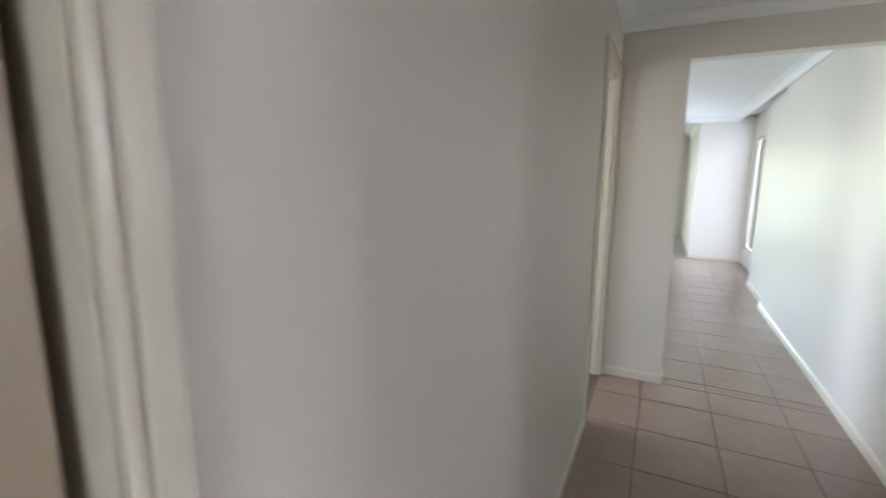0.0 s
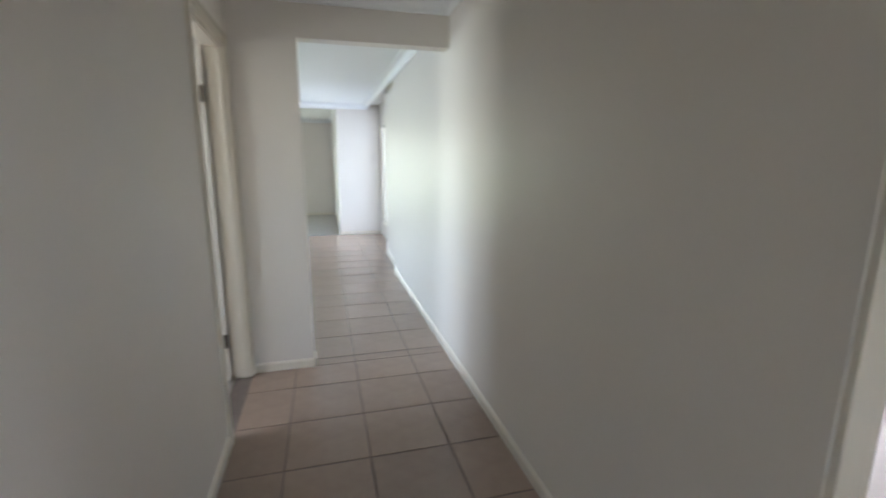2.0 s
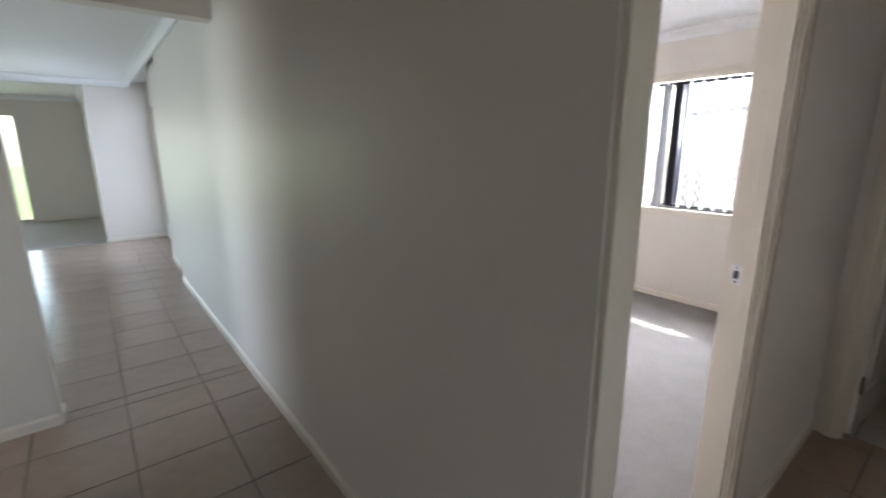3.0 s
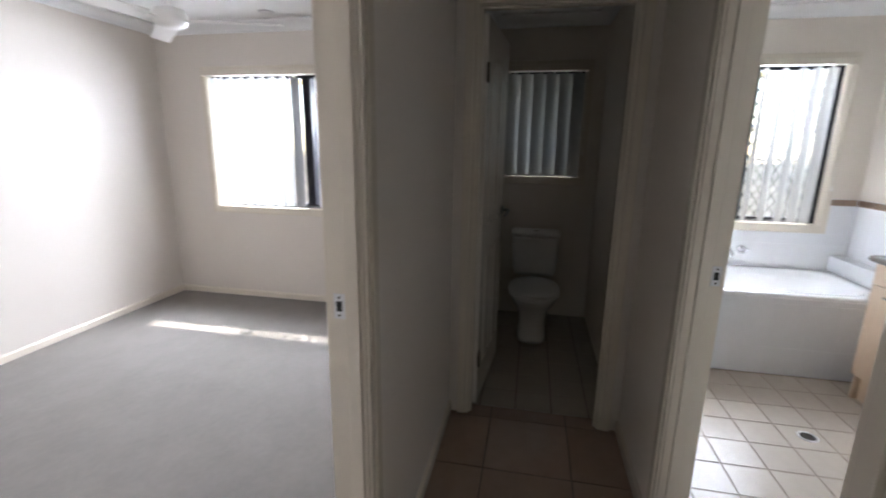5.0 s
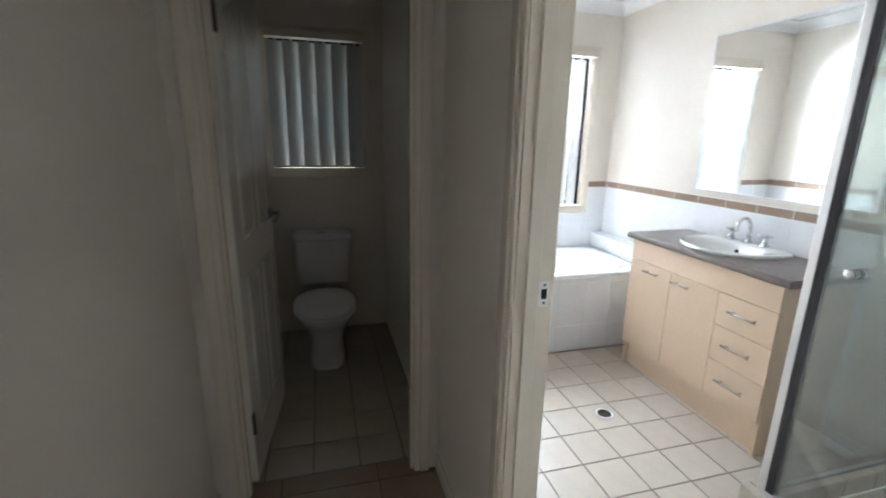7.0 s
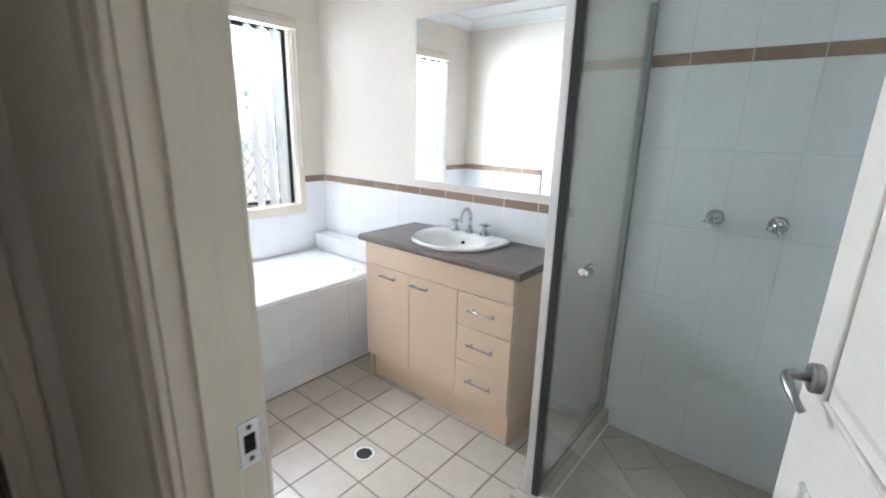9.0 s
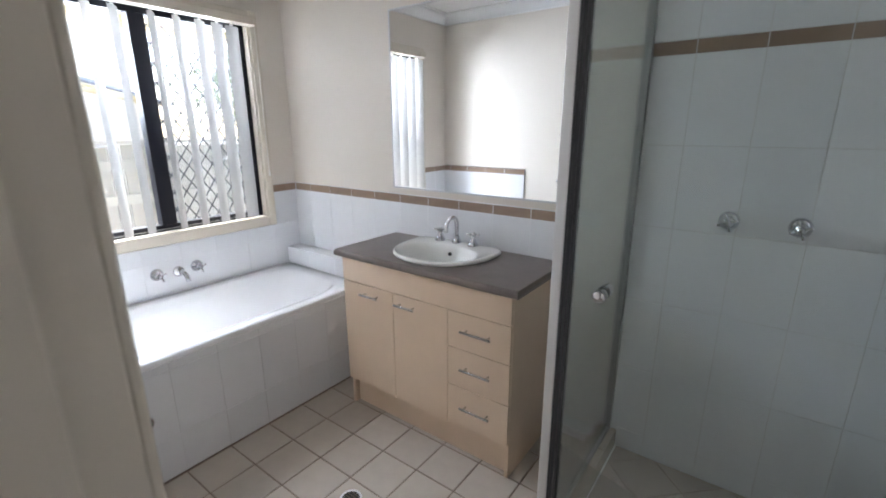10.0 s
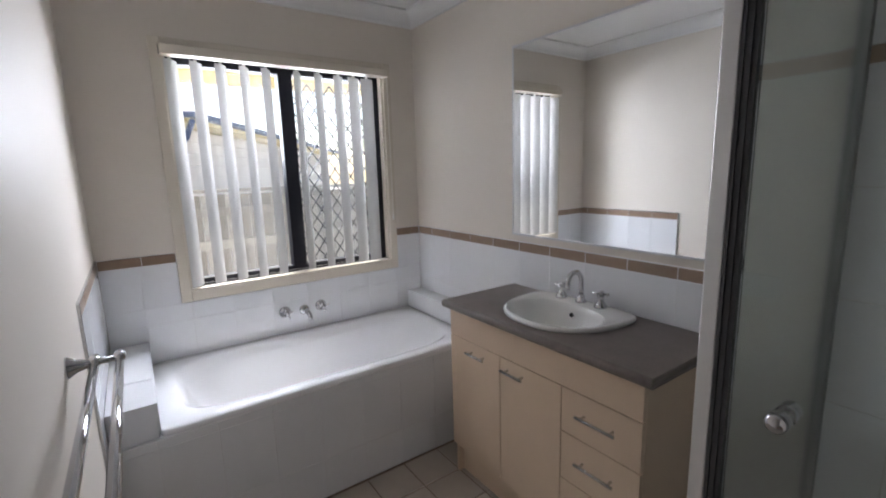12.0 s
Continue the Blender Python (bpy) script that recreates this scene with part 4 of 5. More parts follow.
# bathroom: towel rail
rail = thing("towel_rail", "double chrome towel rail on the wall", "towel rail", (3.40, BN, 1.02))
for x in (3.715, 3.04):
    m = wpart("bracket", tube(bmesh.new(), [(x, BN, 1.02), (x, BN - 0.004, 1.02), (x, BN - 0.02, 1.02), (x, BN - 0.05, 1.02), (x, BN - 0.103, 1.02)], [0.027, 0.026, 0.016, 0.008, 0.007], 18), M_CHROME, rail, "flared chrome bracket", True)
for dy in (0.054, 0.103):
    wpart("bar", tube(bmesh.new(), [(3.012, BN - dy, 1.02), (3.737, BN - dy, 1.02)], 0.0095, 14), M_CHROME, rail, "round chrome bar", True)
    for x in (3.012, 3.737):
        s = 1 if x > 3.4 else -1
        wpart("end_cap", tube(bmesh.new(), [(x - s * 0.03, BN - dy, 1.02), (x - s * 0.025, BN - dy, 1.02), (x, BN - dy, 1.02), (x + s * 0.004, BN - dy, 1.02)], [0.010, 0.0135, 0.0135, 0.010], 14), M_CHROME, rail, "", True)

# bathroom: shower screen
SFZ = 0.05  # shower floor
hob = structure("shower_hob", box(boxed(2.717, 2.803, S + 0.008, -1.166, 0, 0.1295), BW + 0.008, 2.803, -1.162, -1.078, 0, 0.1295), M_BATHGROUT, "low tiled kerb round the shower", "kerb")


def kerb_tile(x0, x1, y0, y1):
    t = link("tile", boxed(x0, x1, y0, y1, 0.002, 0.1338, 0.002, 1), M_BATHTILE)
    t.parent = hob


for k in range(4):
    ya, yb = S + 0.008 + 0.1735 * k, min(-1.1655, S + 0.008 + 0.1735 * (k + 1) - 0.003)
    kerb_tile(2.714, 2.7585, ya, yb)
    kerb_tile(2.7615, 2.806, ya, yb)
for k in range(5):
    xa = BW + 0.01 + 0.1992 * k
    kerb_tile(xa, xa + 0.196, -1.165, -1.1215)
    kerb_tile(xa, xa + 0.196, -1.1185, -1.075)
structure("shower_base", boxed(BW + 0.006, 2.712, S + 0.006, -1.167, 0.001, SFZ - 0.0032), M_BATHGROUT, "raised shower floor of cream tiles laid cornerwise", "floor")
structure("shower_sealant", box(boxed(2.707, 2.7135, S + 0.008, -1.167, SFZ, SFZ + 0.007, 0.002), BW + 0.008, 2.707, -1.167, -1.1655, SFZ, SFZ + 0.007), M_PLASTIC, "white sealant bead along the shower kerb", "sealant")
PX, PY = 2.752, -1.12
scr = thing("shower_screen", "aluminium framed glass shower screen with a pivot door", "shower screen", (PX, PY, 0))
wpart("corner_post", boxed(PX - 0.015, PX + 0.015, PY - 0.022, PY + 0.012, 0.134, 1.95, 0.003), M_ALU, scr, "bright aluminium corner post")
wpart("door_seal", boxed(PX - 0.042, PX - 0.0155, PY - 0.010, PY + 0.012, 0.155, 1.93), M_RUBBER, scr, "grey metal door stile and seal")
for sx in (-0.033, -0.022):
    wpart("stile_rib", boxed(PX + sx - 0.0015, PX + sx + 0.0015, PY + 0.0125, PY + 0.016, 0.155, 1.93), M_RUBBER, scr, "dark edge of the door stile")
wpart("wall_channel", boxed(PX - 0.014, PX + 0.014, S + 0.007, S + 0.035, 0.134, 1.95, 0.002), M_CHANNEL, scr, "grey aluminium wall channel")
wpart("sill_rail", boxed(PX - 0.012, PX + 0.012, S + 0.036, PY - 0.022, 0.134, 0.150, 0.003), M_CHANNEL, scr, "grey aluminium bottom rail")
wpart("top_rail", boxed(PX - 0.015, PX + 0.015, S + 0.035, PY - 0.022, 1.92, 1.95, 0.003), M_ALU, scr)
wpart("side_glass", boxed(PX - 0.003, PX + 0.003, S + 0.035, PY - 0.022, 0.158, 1.92), M_SHOWERGLASS, scr, "clear glass side panel").visible_shadow = False
wpart("sill_rail", boxed(BW + 0.036, PX - 0.0155, PY - 0.014, PY + 0.014, 0.134, 0.154, 0.003), M_ALU, scr)
wpart("top_rail", boxed(BW + 0.008, PX - 0.0155, PY - 0.015, PY + 0.015, 1.93, 1.95, 0.003), M_ALU, scr)
wpart("wall_channel", boxed(BW + 0.007, BW + 0.035, PY - 0.014, PY + 0.014, 0.134, 1.93, 0.002), M_CHANNEL, scr)
gd = wpart("glass_door", boxed(BW + 0.035, PX - 0.043, PY - 0.003, PY + 0.003, 0.157, 1.925), M_SHOWERGLASS, scr, "clear glass pivot door")
gd.visible_shadow = False
KX = 2.628
kb = wpart("knob", tube(bmesh.new(), [(KX, PY + 0.003, 1.032), (KX, PY + 0.008, 1.032), (KX, PY + 0.012, 1.032), (KX, PY + 0.036, 1.032), (KX, PY + 0.040, 1.032)], [0.012, 0.010, 0.0165, 0.0165, 0.013], 18), M_CHROME, gd, "chrome door knob", True)
wpart("knob", tube(bmesh.new(), [(KX, PY - 0.003, 1.032), (KX, PY - 0.036, 1.032)], 0.0165, 18), M_CHROME, gd, "", True)

drain = thing("floor_drain", "round chrome floor drain grate", "drain", (3.492, -0.958, 0))
wpart("ring", loft(bmesh.new(), [oval(3.492, -0.958, 0.0005, 0.046, 0.046), oval(3.492, -0.958, 0.003, 0.045, 0.045), oval(3.492, -0.958, 0.003, 0.036, 0.036), oval(3.492, -0.958, 0.0008, 0.036, 0.036)], False, False), M_ALU, drain)
# black disc under the bars paints the drain's inner shade
wpart("sump", tube(bmesh.new(), [(3.492, -0.958, 0.0006), (3.492, -0.958, 0.0010)], 0.036, 24), M_HOLESHADE, drain)
for k in range(-2, 3):
    l = math.sqrt(0.036 ** 2 - (0.0125 * k) ** 2)
    wpart("grate_bar", boxed(3.492 - l, 3.492 + l, -0.958 + 0.0125 * k - 0.0022, -0.958 + 0.0125 * k + 0.0022, 0.0012, 0.003), M_HINGE, drain)

# toilet
wc = thing("toilet", "white ceramic toilet with a plastic cistern", "toilet", (4.55, 0.45, 0))
ty = 0.452
bm = bmesh.new()
rings = []
for z, xf, xb, ry, n in ((0.0, 4.30, 4.74, 0.115, 3), (0.03, 4.305, 4.74, 0.112, 3), (0.16, 4.31, 4.73, 0.105, 2.8), (0.24, 4.27, 4.73, 0.125, 2.5), (0.32, 4.18, 4.74, 0.165, 2.3), (0.375, 4.12, 4.75, 0.182, 2.3), (0.395, 4.115, 4.75, 0.184, 2.3)):
    rings.append(oval((xf + xb) / 2, ty, z, (xb - xf) / 2, ry, n, 40))
loft(bm, rings)
wpart("pan", bm, M_CERAMIC, wc, "white ceramic pan", True)
wpart("seat", loft(bmesh.new(), [oval(4.36, ty, 0.396, 0.248, 0.185, 2.3), oval(4.36, ty, 0.412, 0.250, 0.187, 2.3), oval(4.36, ty, 0.416, 0.244, 0.182, 2.3)]), M_PLASTIC, wc, "white plastic seat", True)
wpart("lid", loft(bmesh.new(), [oval(4.362, ty, 0.417, 0.246, 0.184, 2.3), oval(4.362, ty, 0.430, 0.246, 0.184, 2.3), oval(4.362, ty, 0.437, 0.236, 0.175, 2.3), oval(4.362, ty, 0.440, 0.15, 0.11, 2.2)]), M_PLASTIC, wc, "closed white lid", True)
bm = bmesh.new()
loft(bm, [oval(4.84, ty, z, 0.09 + a, 0.19 + b, 7, 40) for z, a, b in ((0.40, -0.02, -0.035), (0.43, -0.005, -0.02), (0.55, 0.0, -0.005), (0.70, 0.0, 0.0), (0.728, 0.0, 0.0))])
cist = wpart("cistern", bm, M_PLASTIC, wc, "white plastic cistern", True)
wpart("cistern_lid", loft(bmesh.new(), [oval(4.838, ty, z, 0.095 - a, 0.198 - a, 7, 40) for z, a in ((0.729, 0.002), (0.735, 0.0), (0.758, 0.0), (0.768, 0.012))]), M_PLASTIC, wc, "", True)
wpart("flush_button", tube(bmesh.new(), [(4.80, ty, 0.768), (4.80, ty, 0.772)], 0.022, 20), M_CHROME, wc, "chrome flush button")
wpart("flush_pipe", tube(bmesh.new(), [(4.80, ty, 0.30), (4.80, ty, 0.41)], 0.028, 16), M_PLASTIC, wc, "", True)

# bedroom
FX, FY = 3.75, 2.76
fan = thing("ceiling_fan", "white three-bladed ceiling fan on a rod", "ceiling fan", (FX, FY, CZ))
wpart("canopy", tube(bmesh.new(), [(FX, FY, CZ), (FX, FY, CZ - 0.03), (FX, FY, CZ - 0.05)], [0.065, 0.06, 0.03], 24), M_PLASTIC, fan, "", True)
wpart("rod", tube(bmesh.new(), [(FX, FY, CZ - 0.04), (FX, FY, 2.22)], 0.012, 12), M_PLASTIC, fan, "", True)
wpart("motor", tube(bmesh.new(), [(FX, FY, 2.24), (FX, FY, 2.225), (FX, FY, 2.19), (FX, FY, 2.14), (FX, FY, 2.12)], [0.04, 0.085, 0.10, 0.09, 0.05], 28), M_PLASTIC, fan, "rounded white motor housing", True)
for k in range(3):
    a = radians(48 + 120 * k)
    bm = bmesh.new()
    box(bm, 0.16, 0.66, -0.062, 0.062, -0.004, 0.004, 0.003)
    box(bm, 0.07, 0.22, -0.02, 0.02, -0.006, 0.002)
    bmesh.ops.transform(bm, matrix=pose(FX, FY, 2.165, 0, 0, math.degrees(a)) @ pose(0, 0, 0, 12, 0, 0), verts=bm.verts[:])
    wpart("blade", bm, M_PLASTIC, fan, "flat white fan blade")
light = thing("downlight", "small recessed round ceiling light", "ceiling light", (4.54, 2.59, CZ))
wpart("bezel", tube(bmesh.new(), [(4.54, 2.59, CZ), (4.54, 2.59, CZ - 0.006), (4.54, 2.59, CZ - 0.01)], [0.055, 0.055, 0.045], 24), M_ALU, light)

# outside
structure("ground", boxed(5.15, 60, -40, 50, -0.32, -0.20), M_CONCRETE, "pale concrete path and yard beside the house", "ground")
structure("lawn", boxed(-60, 5.15, 12.5, 60, -0.32, -0.16), M_GRASS, "lawn behind the house", "lawn")
structure("lawn_side", boxed(-60, -3.3, -40, 12.5, -0.32, -0.16), M_GRASS, "lawn beside the house", "lawn")
structure("yard_front", boxed(-60, 60, -60, -40, -0.32, -0.17), M_GRASS, "lawn beyond the yard", "lawn")

fence = thing("paling_fence", "weathered grey timber paling fence", "fence", (6.9, 1.0, -0.2), kind="")
random.seed(4)
pal = None
for k in range(110):
    y = -4.4 + 0.102 * k
    if pal is None:
        bm = bmesh.new()
        box(bm, -0.008, 0.008, -0.0475, 0.0475, 0, 1.5, 0.002, 1)
        pal = part("paling", bm, M_FENCE, fence)
        ob = pal
    else:
        ob = pal.copy()
        scene.collection.objects.link(ob)
        ob.parent = fence
    ob.matrix_basis = pose(random.uniform(-0.004, 0.004), y - 1.0, random.uniform(-0.012, 0.012), 0, 0, random.uniform(-1.5, 1.5))
for z in (0.35, 1.0, 1.30):
    wpart("rail", boxed(6.845, 6.888, -4.4, 6.8, z - 0.2, z - 0.12), M_FENCE, fence)
for k in range(5):
    y = -4.2 + 2.4 * k
    wpart("post", boxed(6.80, 6.89, y, y + 0.09, -0.2, 1.24), M_FENCE, fence)
wpart("capping", boxed(6.84, 6.96, -4.4, 6.8, 1.315, 1.345), M_FENCE, fence)

nb = thing("neighbour_house", "pale weatherboard house with a blue gutter", "house", (10.0, -0.9, -0.2), -31)
part("wall", boxed(0, 12, 0, 8, 0, 2.38), M_BOARD, nb)
for k in range(13):
    z = 0.04 + 0.18 * k
    part("weatherboard", boxed(0.0, 12, -0.024, -0.001, z, z + 0.165, 0.004), M_BOARD, nb)
    part("weatherboard", boxed(-0.024, -0.001, 0.0, 8, z, z + 0.165, 0.004), M_BOARD, nb)
bm = bmesh.new()
loft(bm, [[(-0.45, -0.45, 2.46), (12.4, -0.45, 2.46), (12.4, 8.4, 2.46), (-0.45, 8.4, 2.46)], [(-0.45, -0.45, 2.52), (12.4, -0.45, 2.52), (12.4, 8.4, 2.52), (-0.45, 8.4, 2.52)], [(4.0, 3.9, 3.9), (8.0, 3.9, 3.9), (8.0, 4.1, 3.9), (4.0, 4.1, 3.9)]])
part("roof", bm, M_ROOF, nb, "low hipped roof")
part("eave_lining", boxed(-0.4, 12.3, -0.4, 8.3, 2.40, 2.455), M_SOFFIT, nb)
part("gutter", boxed(-0.56, 12.5, -0.57, -0.455, 2.45, 2.52, 0.01), M_GUTTER, nb, "blue gutter")
part("gutter", boxed(-0.56, -0.455, -0.455, 8.4, 2.45, 2.52, 0.01), M_GUTTER, nb)
part("downpipe", tube(bmesh.new(), [(-0.5, -0.5, 2.40), (-0.3, -0.3, 2.2), (-0.08, -0.06, 2.05), (-0.08, -0.06, 0.0)], 0.04, 10), M_GUTTER, nb, "blue downpipe")

tree = thing("garden_tree", "small leafy tree behind the fence", "tree", (15.5, -7.6, -0.2))
part("trunk", tube(bmesh.new(), [(0, 0, 0), (0.05, 0.02, 0.9), (-0.04, 0.06, 1.8), (0.05, 0.0, 2.9)], [0.12, 0.10, 0.08, 0.03], 10), M_BARK, tree, "", True)
for k in range(6):
    a = 1.05 * k
    part("limb", tube(bmesh.new(), [(0, 0.03, 1.5 + 0.16 * k), (0.4 * math.cos(a), 0.4 * math.sin(a), 2.0 + 0.16 * k), (0.9 * math.cos(a), 0.9 * math.sin(a), 2.4 + 0.15 * k)], [0.05, 0.035, 0.012], 7), M_BARK, tree, "", True)
rng = random.Random(7)
bm = bmesh.new()
for k in range(2600):
    c = rng.randrange(9)
    cc = Vector((0.8 * math.cos(0.7 * c), 0.8 * math.sin(0.7 * c), 2.3 + 0.16 * (c * 5 % 9)))
    v = Vector((rng.gauss(0, 0.28), rng.gauss(0, 0.28), rng.gauss(0, 0.2))) + cc
    u = Vector((rng.uniform(-1, 1), rng.uniform(-1, 1), rng.uniform(-1, 1))).normalized()
    w = u.orthogonal().normalized()
    l, b = rng.uniform(0.05, 0.09), rng.uniform(0.018, 0.03)
    bm.faces.new([bm.verts.new(p) for p in (v - u * l, v + w * b, v + u * l, v - w * b)])
part("crown", bm, M_LEAF, tree, "loose crown of small leaves")

# tiles, last
TILE_MESHES = {}


def tile_mesh(w, d, h, material, edge):
    key = (round(w, 3), round(d, 3), h, material.name)
    if key not in TILE_MESHES:
        bm = bmesh.new()
        lo = [bm.verts.new((sx * w / 2, sy * d / 2, 0)) for sx, sy in ((-1, -1), (1, -1), (1, 1), (-1, 1))]
        mid = [bm.verts.new((sx * w / 2, sy * d / 2, h - edge)) for sx, sy in ((-1, -1), (1, -1), (1, 1), (-1, 1))]
        hi = [bm.verts.new((sx * (w / 2 - edge), sy * (d / 2 - edge), h)) for sx, sy in ((-1, -1), (1, -1), (1, 1), (-1, 1))]
        for a, b in ((lo, mid), (mid, hi)):
            for k in range(4):
                bm.faces.new((a[k], a[(k + 1) % 4], b[(k + 1) % 4], b[k]))
        bm.faces.new(hi)
        me = bpy.data.meshes.new("tile")
        bm.to_mesh(me)
        bm.free()
        me.materials.append(material)
        TILE_MESHES[key] = me
    return TILE_MESHES[key]


def tiles(parent, base, u0, u1, v0, v1, ou, ov, pu, pv, gap, material, h=0.006, name="tile", wobble=0.12, skip=None):
    """Tiles over u0..u1, v0..v1 of the plane whose pose is base; joints pass through (ou, ov)."""
    i = math.floor((u0 - ou) / pu)
    while ou + i * pu < u1 - 1e-4:
        j = math.floor((v0 - ov) / pv)
        while ov + j * pv < v1 - 1e-4:
            a0, a1 = max(u0, ou + i * pu) + gap / 2, min(u1, ou + (i + 1) * pu) - gap / 2
            b0, b1 = max(v0, ov + j * pv) + gap / 2, min(v1, ov + (j + 1) * pv) - gap / 2
            if a1 - a0 > 0.012 and b1 - b0 > 0.012 and not (skip and skip((a0 + a1) / 2, (b0 + b1) / 2)):
                ob = new(name, tile_mesh(a1 - a0, b1 - b0, h, material, 0.0007 if material is M_WALLTILE else 0.0014))
                ob.parent = parent
                ob.matrix_basis = base @ pose((a0 + a1) / 2, (b0 + b1) / 2, random.uniform(-0.0003, 0.0003), random.uniform(-wobble, wobble), random.uniform(-wobble, wobble), 0)
            j += 1
        i += 1


random.seed(11)
flat = pose(0, 0, -0.0032)
HP = 0.395
tiles(floor_hall, flat, XL, XR, -2.0, 3.405, 0.153, 2.325, 0.3975, HP, 0.0065, M_HALLTILE, 0.0032)
tiles(floor_hall, flat, 0.272, XR, 3.405, 3.515, 0.153, 2.325, 0.3975, HP, 0.0065, M_HALLTILE, 0.0032)
tiles(floor_hall, flat, -3.2, XR, 3.515, 9.05, 0.153, 2.325, 0.3975, HP, 0.0065, M_HALLTILE, 0.0032)
tiles(floor_hall, flat, XR, 1.47, 5.9, 9.05, 0.153, 2.325, 0.3975, HP, 0.0065, M_HALLTILE, 0.0032)
tiles(floor_passage, flat, XR, TD + 0.085, 0.0, PN, 2.912, 0.657, 0.3975, HP, 0.0065, M_HALLTILE, 0.0032)
tiles(floor_bath, flat, 2.806, 4.195, S, BN, 3.98, -1.035, 0.2, 0.2, 0.0055, M_BATHTILE, 0.0032)
tiles(floor_bath, flat, BW, 2.806, -1.075, BN, 3.98, -1.035, 0.2, 0.2, 0.0055, M_BATHTILE, 0.0032)


def diagonal_tiles(parent, x0, x1, y0, y1, ox, oy, side, gap, material, h=0.0032):
    """Square tiles laid corner to corner, cut off at the edges of a rectangle."""
    def cut(poly, axis, value, sign):
        res = []
        for a, b in zip(poly, poly[1:] + poly[:1]):
            da, db = sign * (a[axis] - value), sign * (b[axis] - value)
            if da >= 0:
                res.append(a)
            if (da >= 0) != (db >= 0):
                f = da / (da - db)
                res.append((a[0] + (b[0] - a[0]) * f, a[1] + (b[1] - a[1]) * f))
        return res

    half = side / math.sqrt(2)
    d = (side - gap) / math.sqrt(2)
    n = int(2.0 / half) + 2
    for i in range(-n, n):
        for j in range(-n, n):
            if (i + j) % 2:
                continue
            cx_, cy_ = ox + i * half, oy + j * half
            poly = [(cx_ + d, cy_), (cx_, cy_ + d), (cx_ - d, cy_), (cx_, cy_ - d)]
            for axis, value, sign in ((0, x0, 1), (0, x1, -1), (1, y0, 1), (1, y1, -1)):
                poly = cut(poly, axis, value, sign) if poly else poly
            if len(poly) < 3:
                continue
            area = abs(sum(a[0] * b[1] - b[0] * a[1] for a, b in zip(poly, poly[1:] + poly[:1]))) / 2
            if area < 4e-4:
                continue
            bm = loft(bmesh.new(), [[(x, y, SFZ - 0.0032) for x, y in poly], [(x, y, SFZ) for x, y in poly]], False, True)
            ob = link("tile", bm, material)
            ob.parent = parent


diagonal_tiles(bpy.data.objects["shower_base"], BW + 0.008, 2.712, S + 0.008, -1.167, 2.56, -1.72, 0.2, 0.0055, M_BATHTILE)
tiles(floor_toilet, flat, TD + 0.085, W, PS, PN, 3.415, 0.531, 0.2, 0.2, 0.0055, M_BATHTILE, 0.0032)

# white wall tiles and tan borders
on_south = pose(0, S, 0, -90, 0, 0)      # u = x, v = -z
on_window = pose(W, 0, 0, 0, -90, 0)     # u = z, v = y
on_north = pose(0, BN, 0, 90, 0, 0)      # u = x, v = z
on_west = pose(BW, 0, 0, 0, 90, 0)       # u = -z, v = y
tb_south = tagged(link("tiling_south", boxed(3.0, W, S, S + 0.0045, 0, 1.09), M_WALLGROUT), "white wall tiles with a tan border behind the vanity", "wall tiles", "", "structure")
tiles(tb_south, on_south, 3.0, W - 0.007, -1.04, 0, 3.785, -1.04, 0.2, 0.3, 0.0013, M_WALLTILE)
tiles(tb_south, on_south, 3.0, W - 0.007, -1.088, -1.04, 3.785, -1.088, 0.2, 0.048, 0.003, M_BORDER, name="border_tile")
sk = tagged(link("skirting_south", boxed(2.805, 2.998, S, S + 0.0045, 0, 0.1), M_WALLGROUT), "low white skirting tile beside the vanity", "wall tiles", "", "structure")
tiles(sk, on_south, 2.805, 2.998, -0.1, 0, 2.6, -0.1, 0.2, 0.1, 0.0013, M_WALLTILE)
tb_shower = tagged(link("tiling_shower", boxed(BW, 2.775, S, S + 0.0045, 0, 2.05), M_SHOWERGROUT), "white shower wall tiles with a high tan border", "wall tiles", "", "structure")
tiles(tb_shower, on_south, BW + 0.007, 2.775, -1.688, 0, 2.6, -1.688, 0.2, 0.308, 0.003, M_WALLTILE)
tiles(tb_shower, on_south, BW + 0.007, 2.775, -1.735, -1.688, 2.6, -1.735, 0.2, 0.047, 0.003, M_BORDER, name="border_tile")
tiles(tb_shower, on_south, BW + 0.007, 2.775, -2.043, -1.735, 2.6, -2.043, 0.2, 0.308, 0.003, M_WALLTILE)
tb_west = tagged(link("tiling_shower_side", boxed(BW, BW + 0.0045, S + 0.007, -1.06, 0, 2.05), M_SHOWERGROUT), "white shower side wall tiles with a high tan border", "wall tiles", "", "structure")
for v0, v1, m, nm in ((0, 1.688, M_WALLTILE, "tile"), (1.688, 1.735, M_BORDER, "border_tile"), (1.735, 2.043, M_WALLTILE, "tile")):
    tiles(tb_west, on_west, -v1, -v0, S + 0.007, -1.06, -v1, S + 0.007, 0.308 if m is M_WALLTILE else 0.047, 0.2, 0.003, m, name=nm)
tb_win = tagged(link("tiling_window", boxed(W - 0.0045, W, S + 0.007, BN - 0.007, 0.5, 0.826), M_WALLGROUT), "white wall tiles with a tan border round the bath", "wall tiles", "", "structure")
tiles(tb_win, on_window, 0.5, 0.826, S + 0.007, BN - 0.007, 0.738, -0.46, 0.3, 0.2, 0.0013, M_WALLTILE)
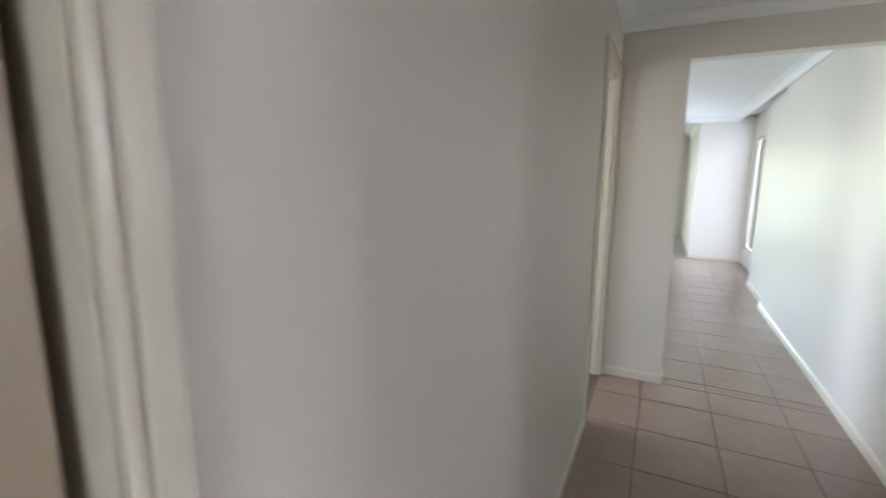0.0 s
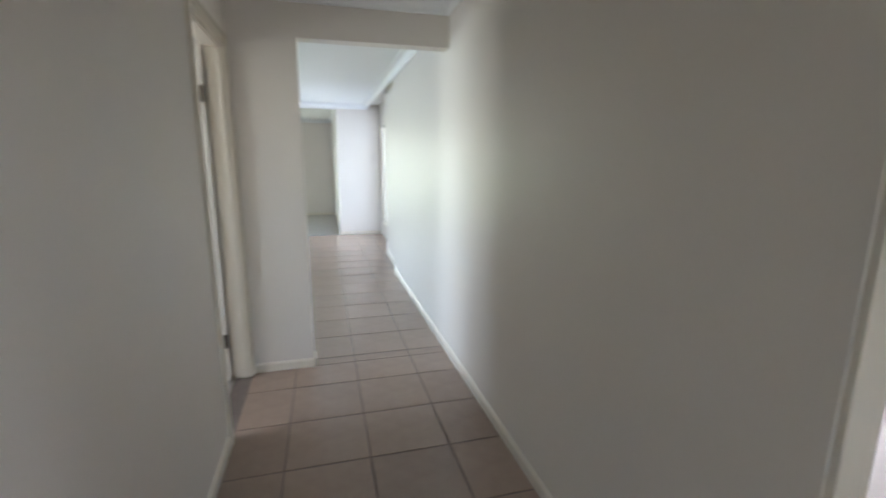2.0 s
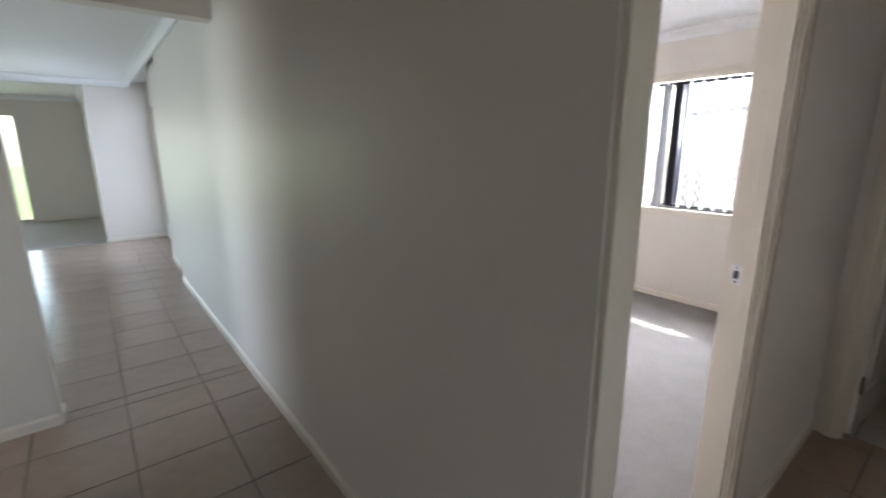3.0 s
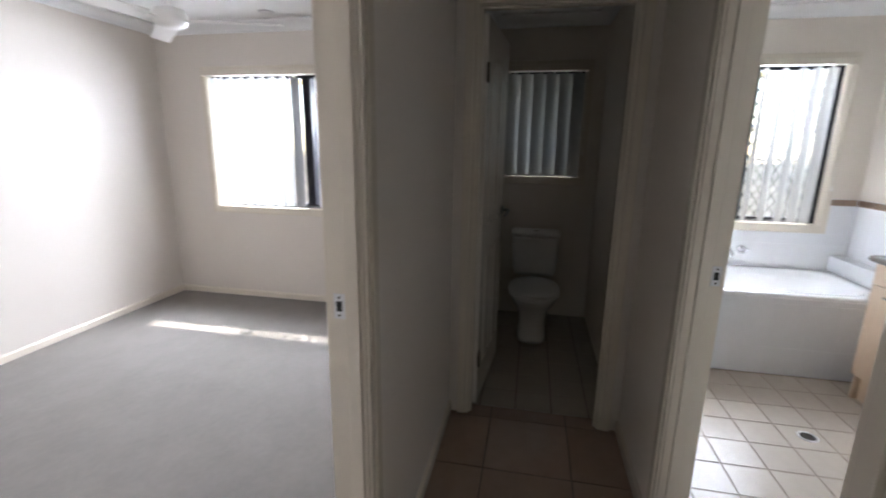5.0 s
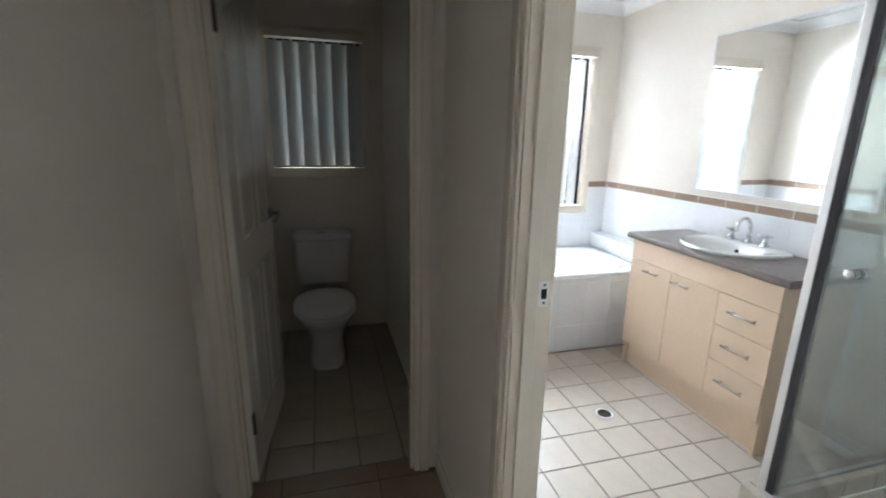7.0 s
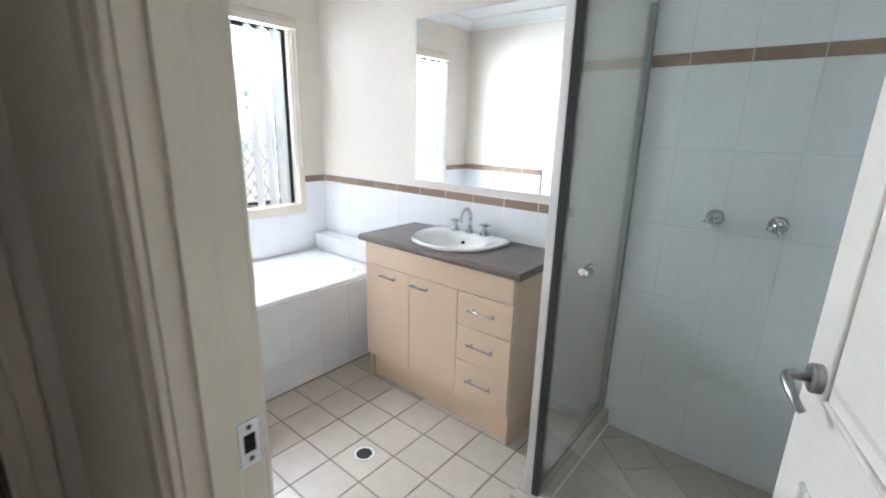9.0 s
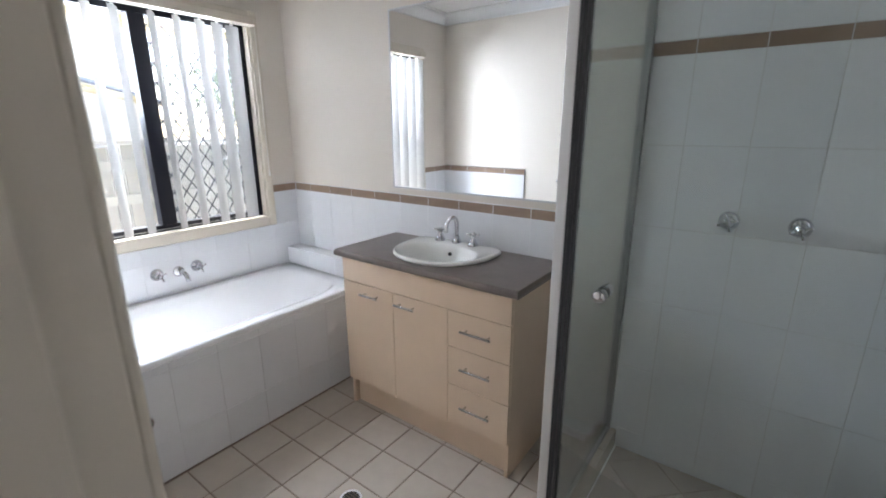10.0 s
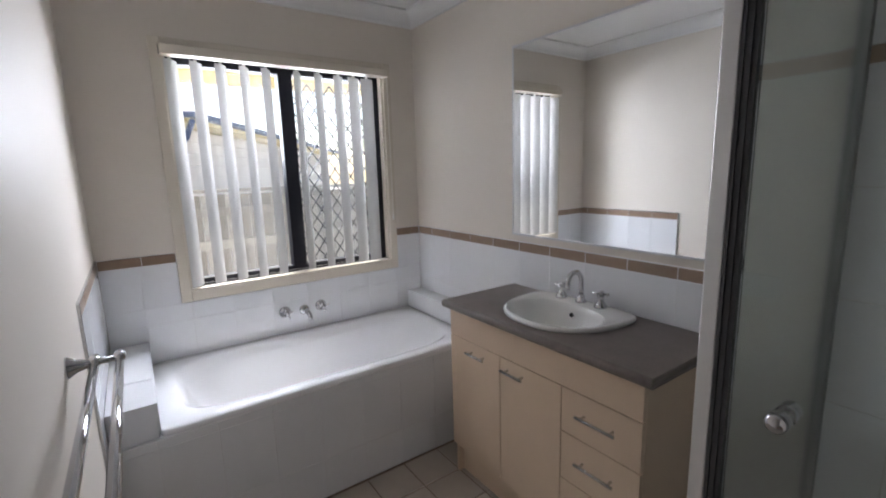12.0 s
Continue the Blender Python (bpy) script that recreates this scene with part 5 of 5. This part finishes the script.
for y0, y1 in ((S + 0.007, -1.676), (-0.418, BN - 0.007)):
    wpart_bm = boxed(W - 0.0045, W, y0, y1, 0.826, 1.088)
    gb = link("grout", wpart_bm, M_WALLGROUT)
    gb.parent = tb_win
    tiles(tb_win, on_window, 0.826, 1.04, y0, y1, 0.738, -0.46, 0.3, 0.2, 0.0013, M_WALLTILE)
    tiles(tb_win, on_window, 1.04, 1.088, y0, y1, 1.04, -0.275, 0.048, 0.2, 0.003, M_BORDER, name="border_tile")
tb_north = tagged(link("tiling_north", boxed(4.08, W, BN - 0.0045, BN, 0, 1.09), M_WALLGROUT), "white wall tiles beside the bath with a metal edge", "wall tiles", "", "structure")
tiles(tb_north, on_north, 4.08, W, 0, 1.04, 4.08, 1.04, 0.2, 0.3, 0.0013, M_WALLTILE)
tiles(tb_north, on_north, 4.08, W, 1.04, 1.088, 4.08, 1.04, 0.2, 0.048, 0.003, M_BORDER, name="border_tile")
et = link("edge_trim", boxed(4.072, 4.08, BN - 0.009, BN, 0, 1.092, 0.001), M_SATIN)
et.parent = tb_north
tagged(et, "grey metal tile edge trim")
et = link("edge_trim", boxed(4.08, W, BN - 0.008, BN, 1.0885, 1.0925), M_SATIN)
et.parent = tb_north
# bath front and ledges
on_front = pose(4.195, 0, 0, 0, -90, 0)
tiles(bath_hob, on_front, 0, RZ - 0.026, S + 0.008, BN - 0.01, 0.188, -1.04, 0.3, 0.2, 0.0018, M_WALLTILE)
for name_y, (y0, y1) in (("bath_hob_core", (-0.252, BN - 0.008)), ("bath_hob_core_far", (S + 0.008, -1.744))):
    core = bpy.data.objects[name_y]
    tiles(core, pose(0, 0, 0.655), 4.20, W - 0.008, y0, y1, 4.20, y0, 0.25, 0.3, 0.0013, M_WALLTILE)
    tiles(core, pose(4.21, 0, 0, 0, -90, 0), RZ - 0.026, 0.661, y0, y1, 0, y0, 0.7, 0.3, 0.0013, M_WALLTILE)
tiles(bpy.data.objects["bath_hob_core"], pose(0, -0.252, 0, 90, 0, 0), 4.204, W - 0.008, RZ + 0.002, 0.661, 4.204, 0, 0.25, 0.7, 0.0013, M_WALLTILE)
tiles(bpy.data.objects["bath_hob_core_far"], pose(0, -1.744, 0, -90, 0, 0), 4.204, W - 0.008, -0.661, -RZ - 0.002, 4.204, -0.7, 0.25, 0.7, 0.0013, M_WALLTILE)
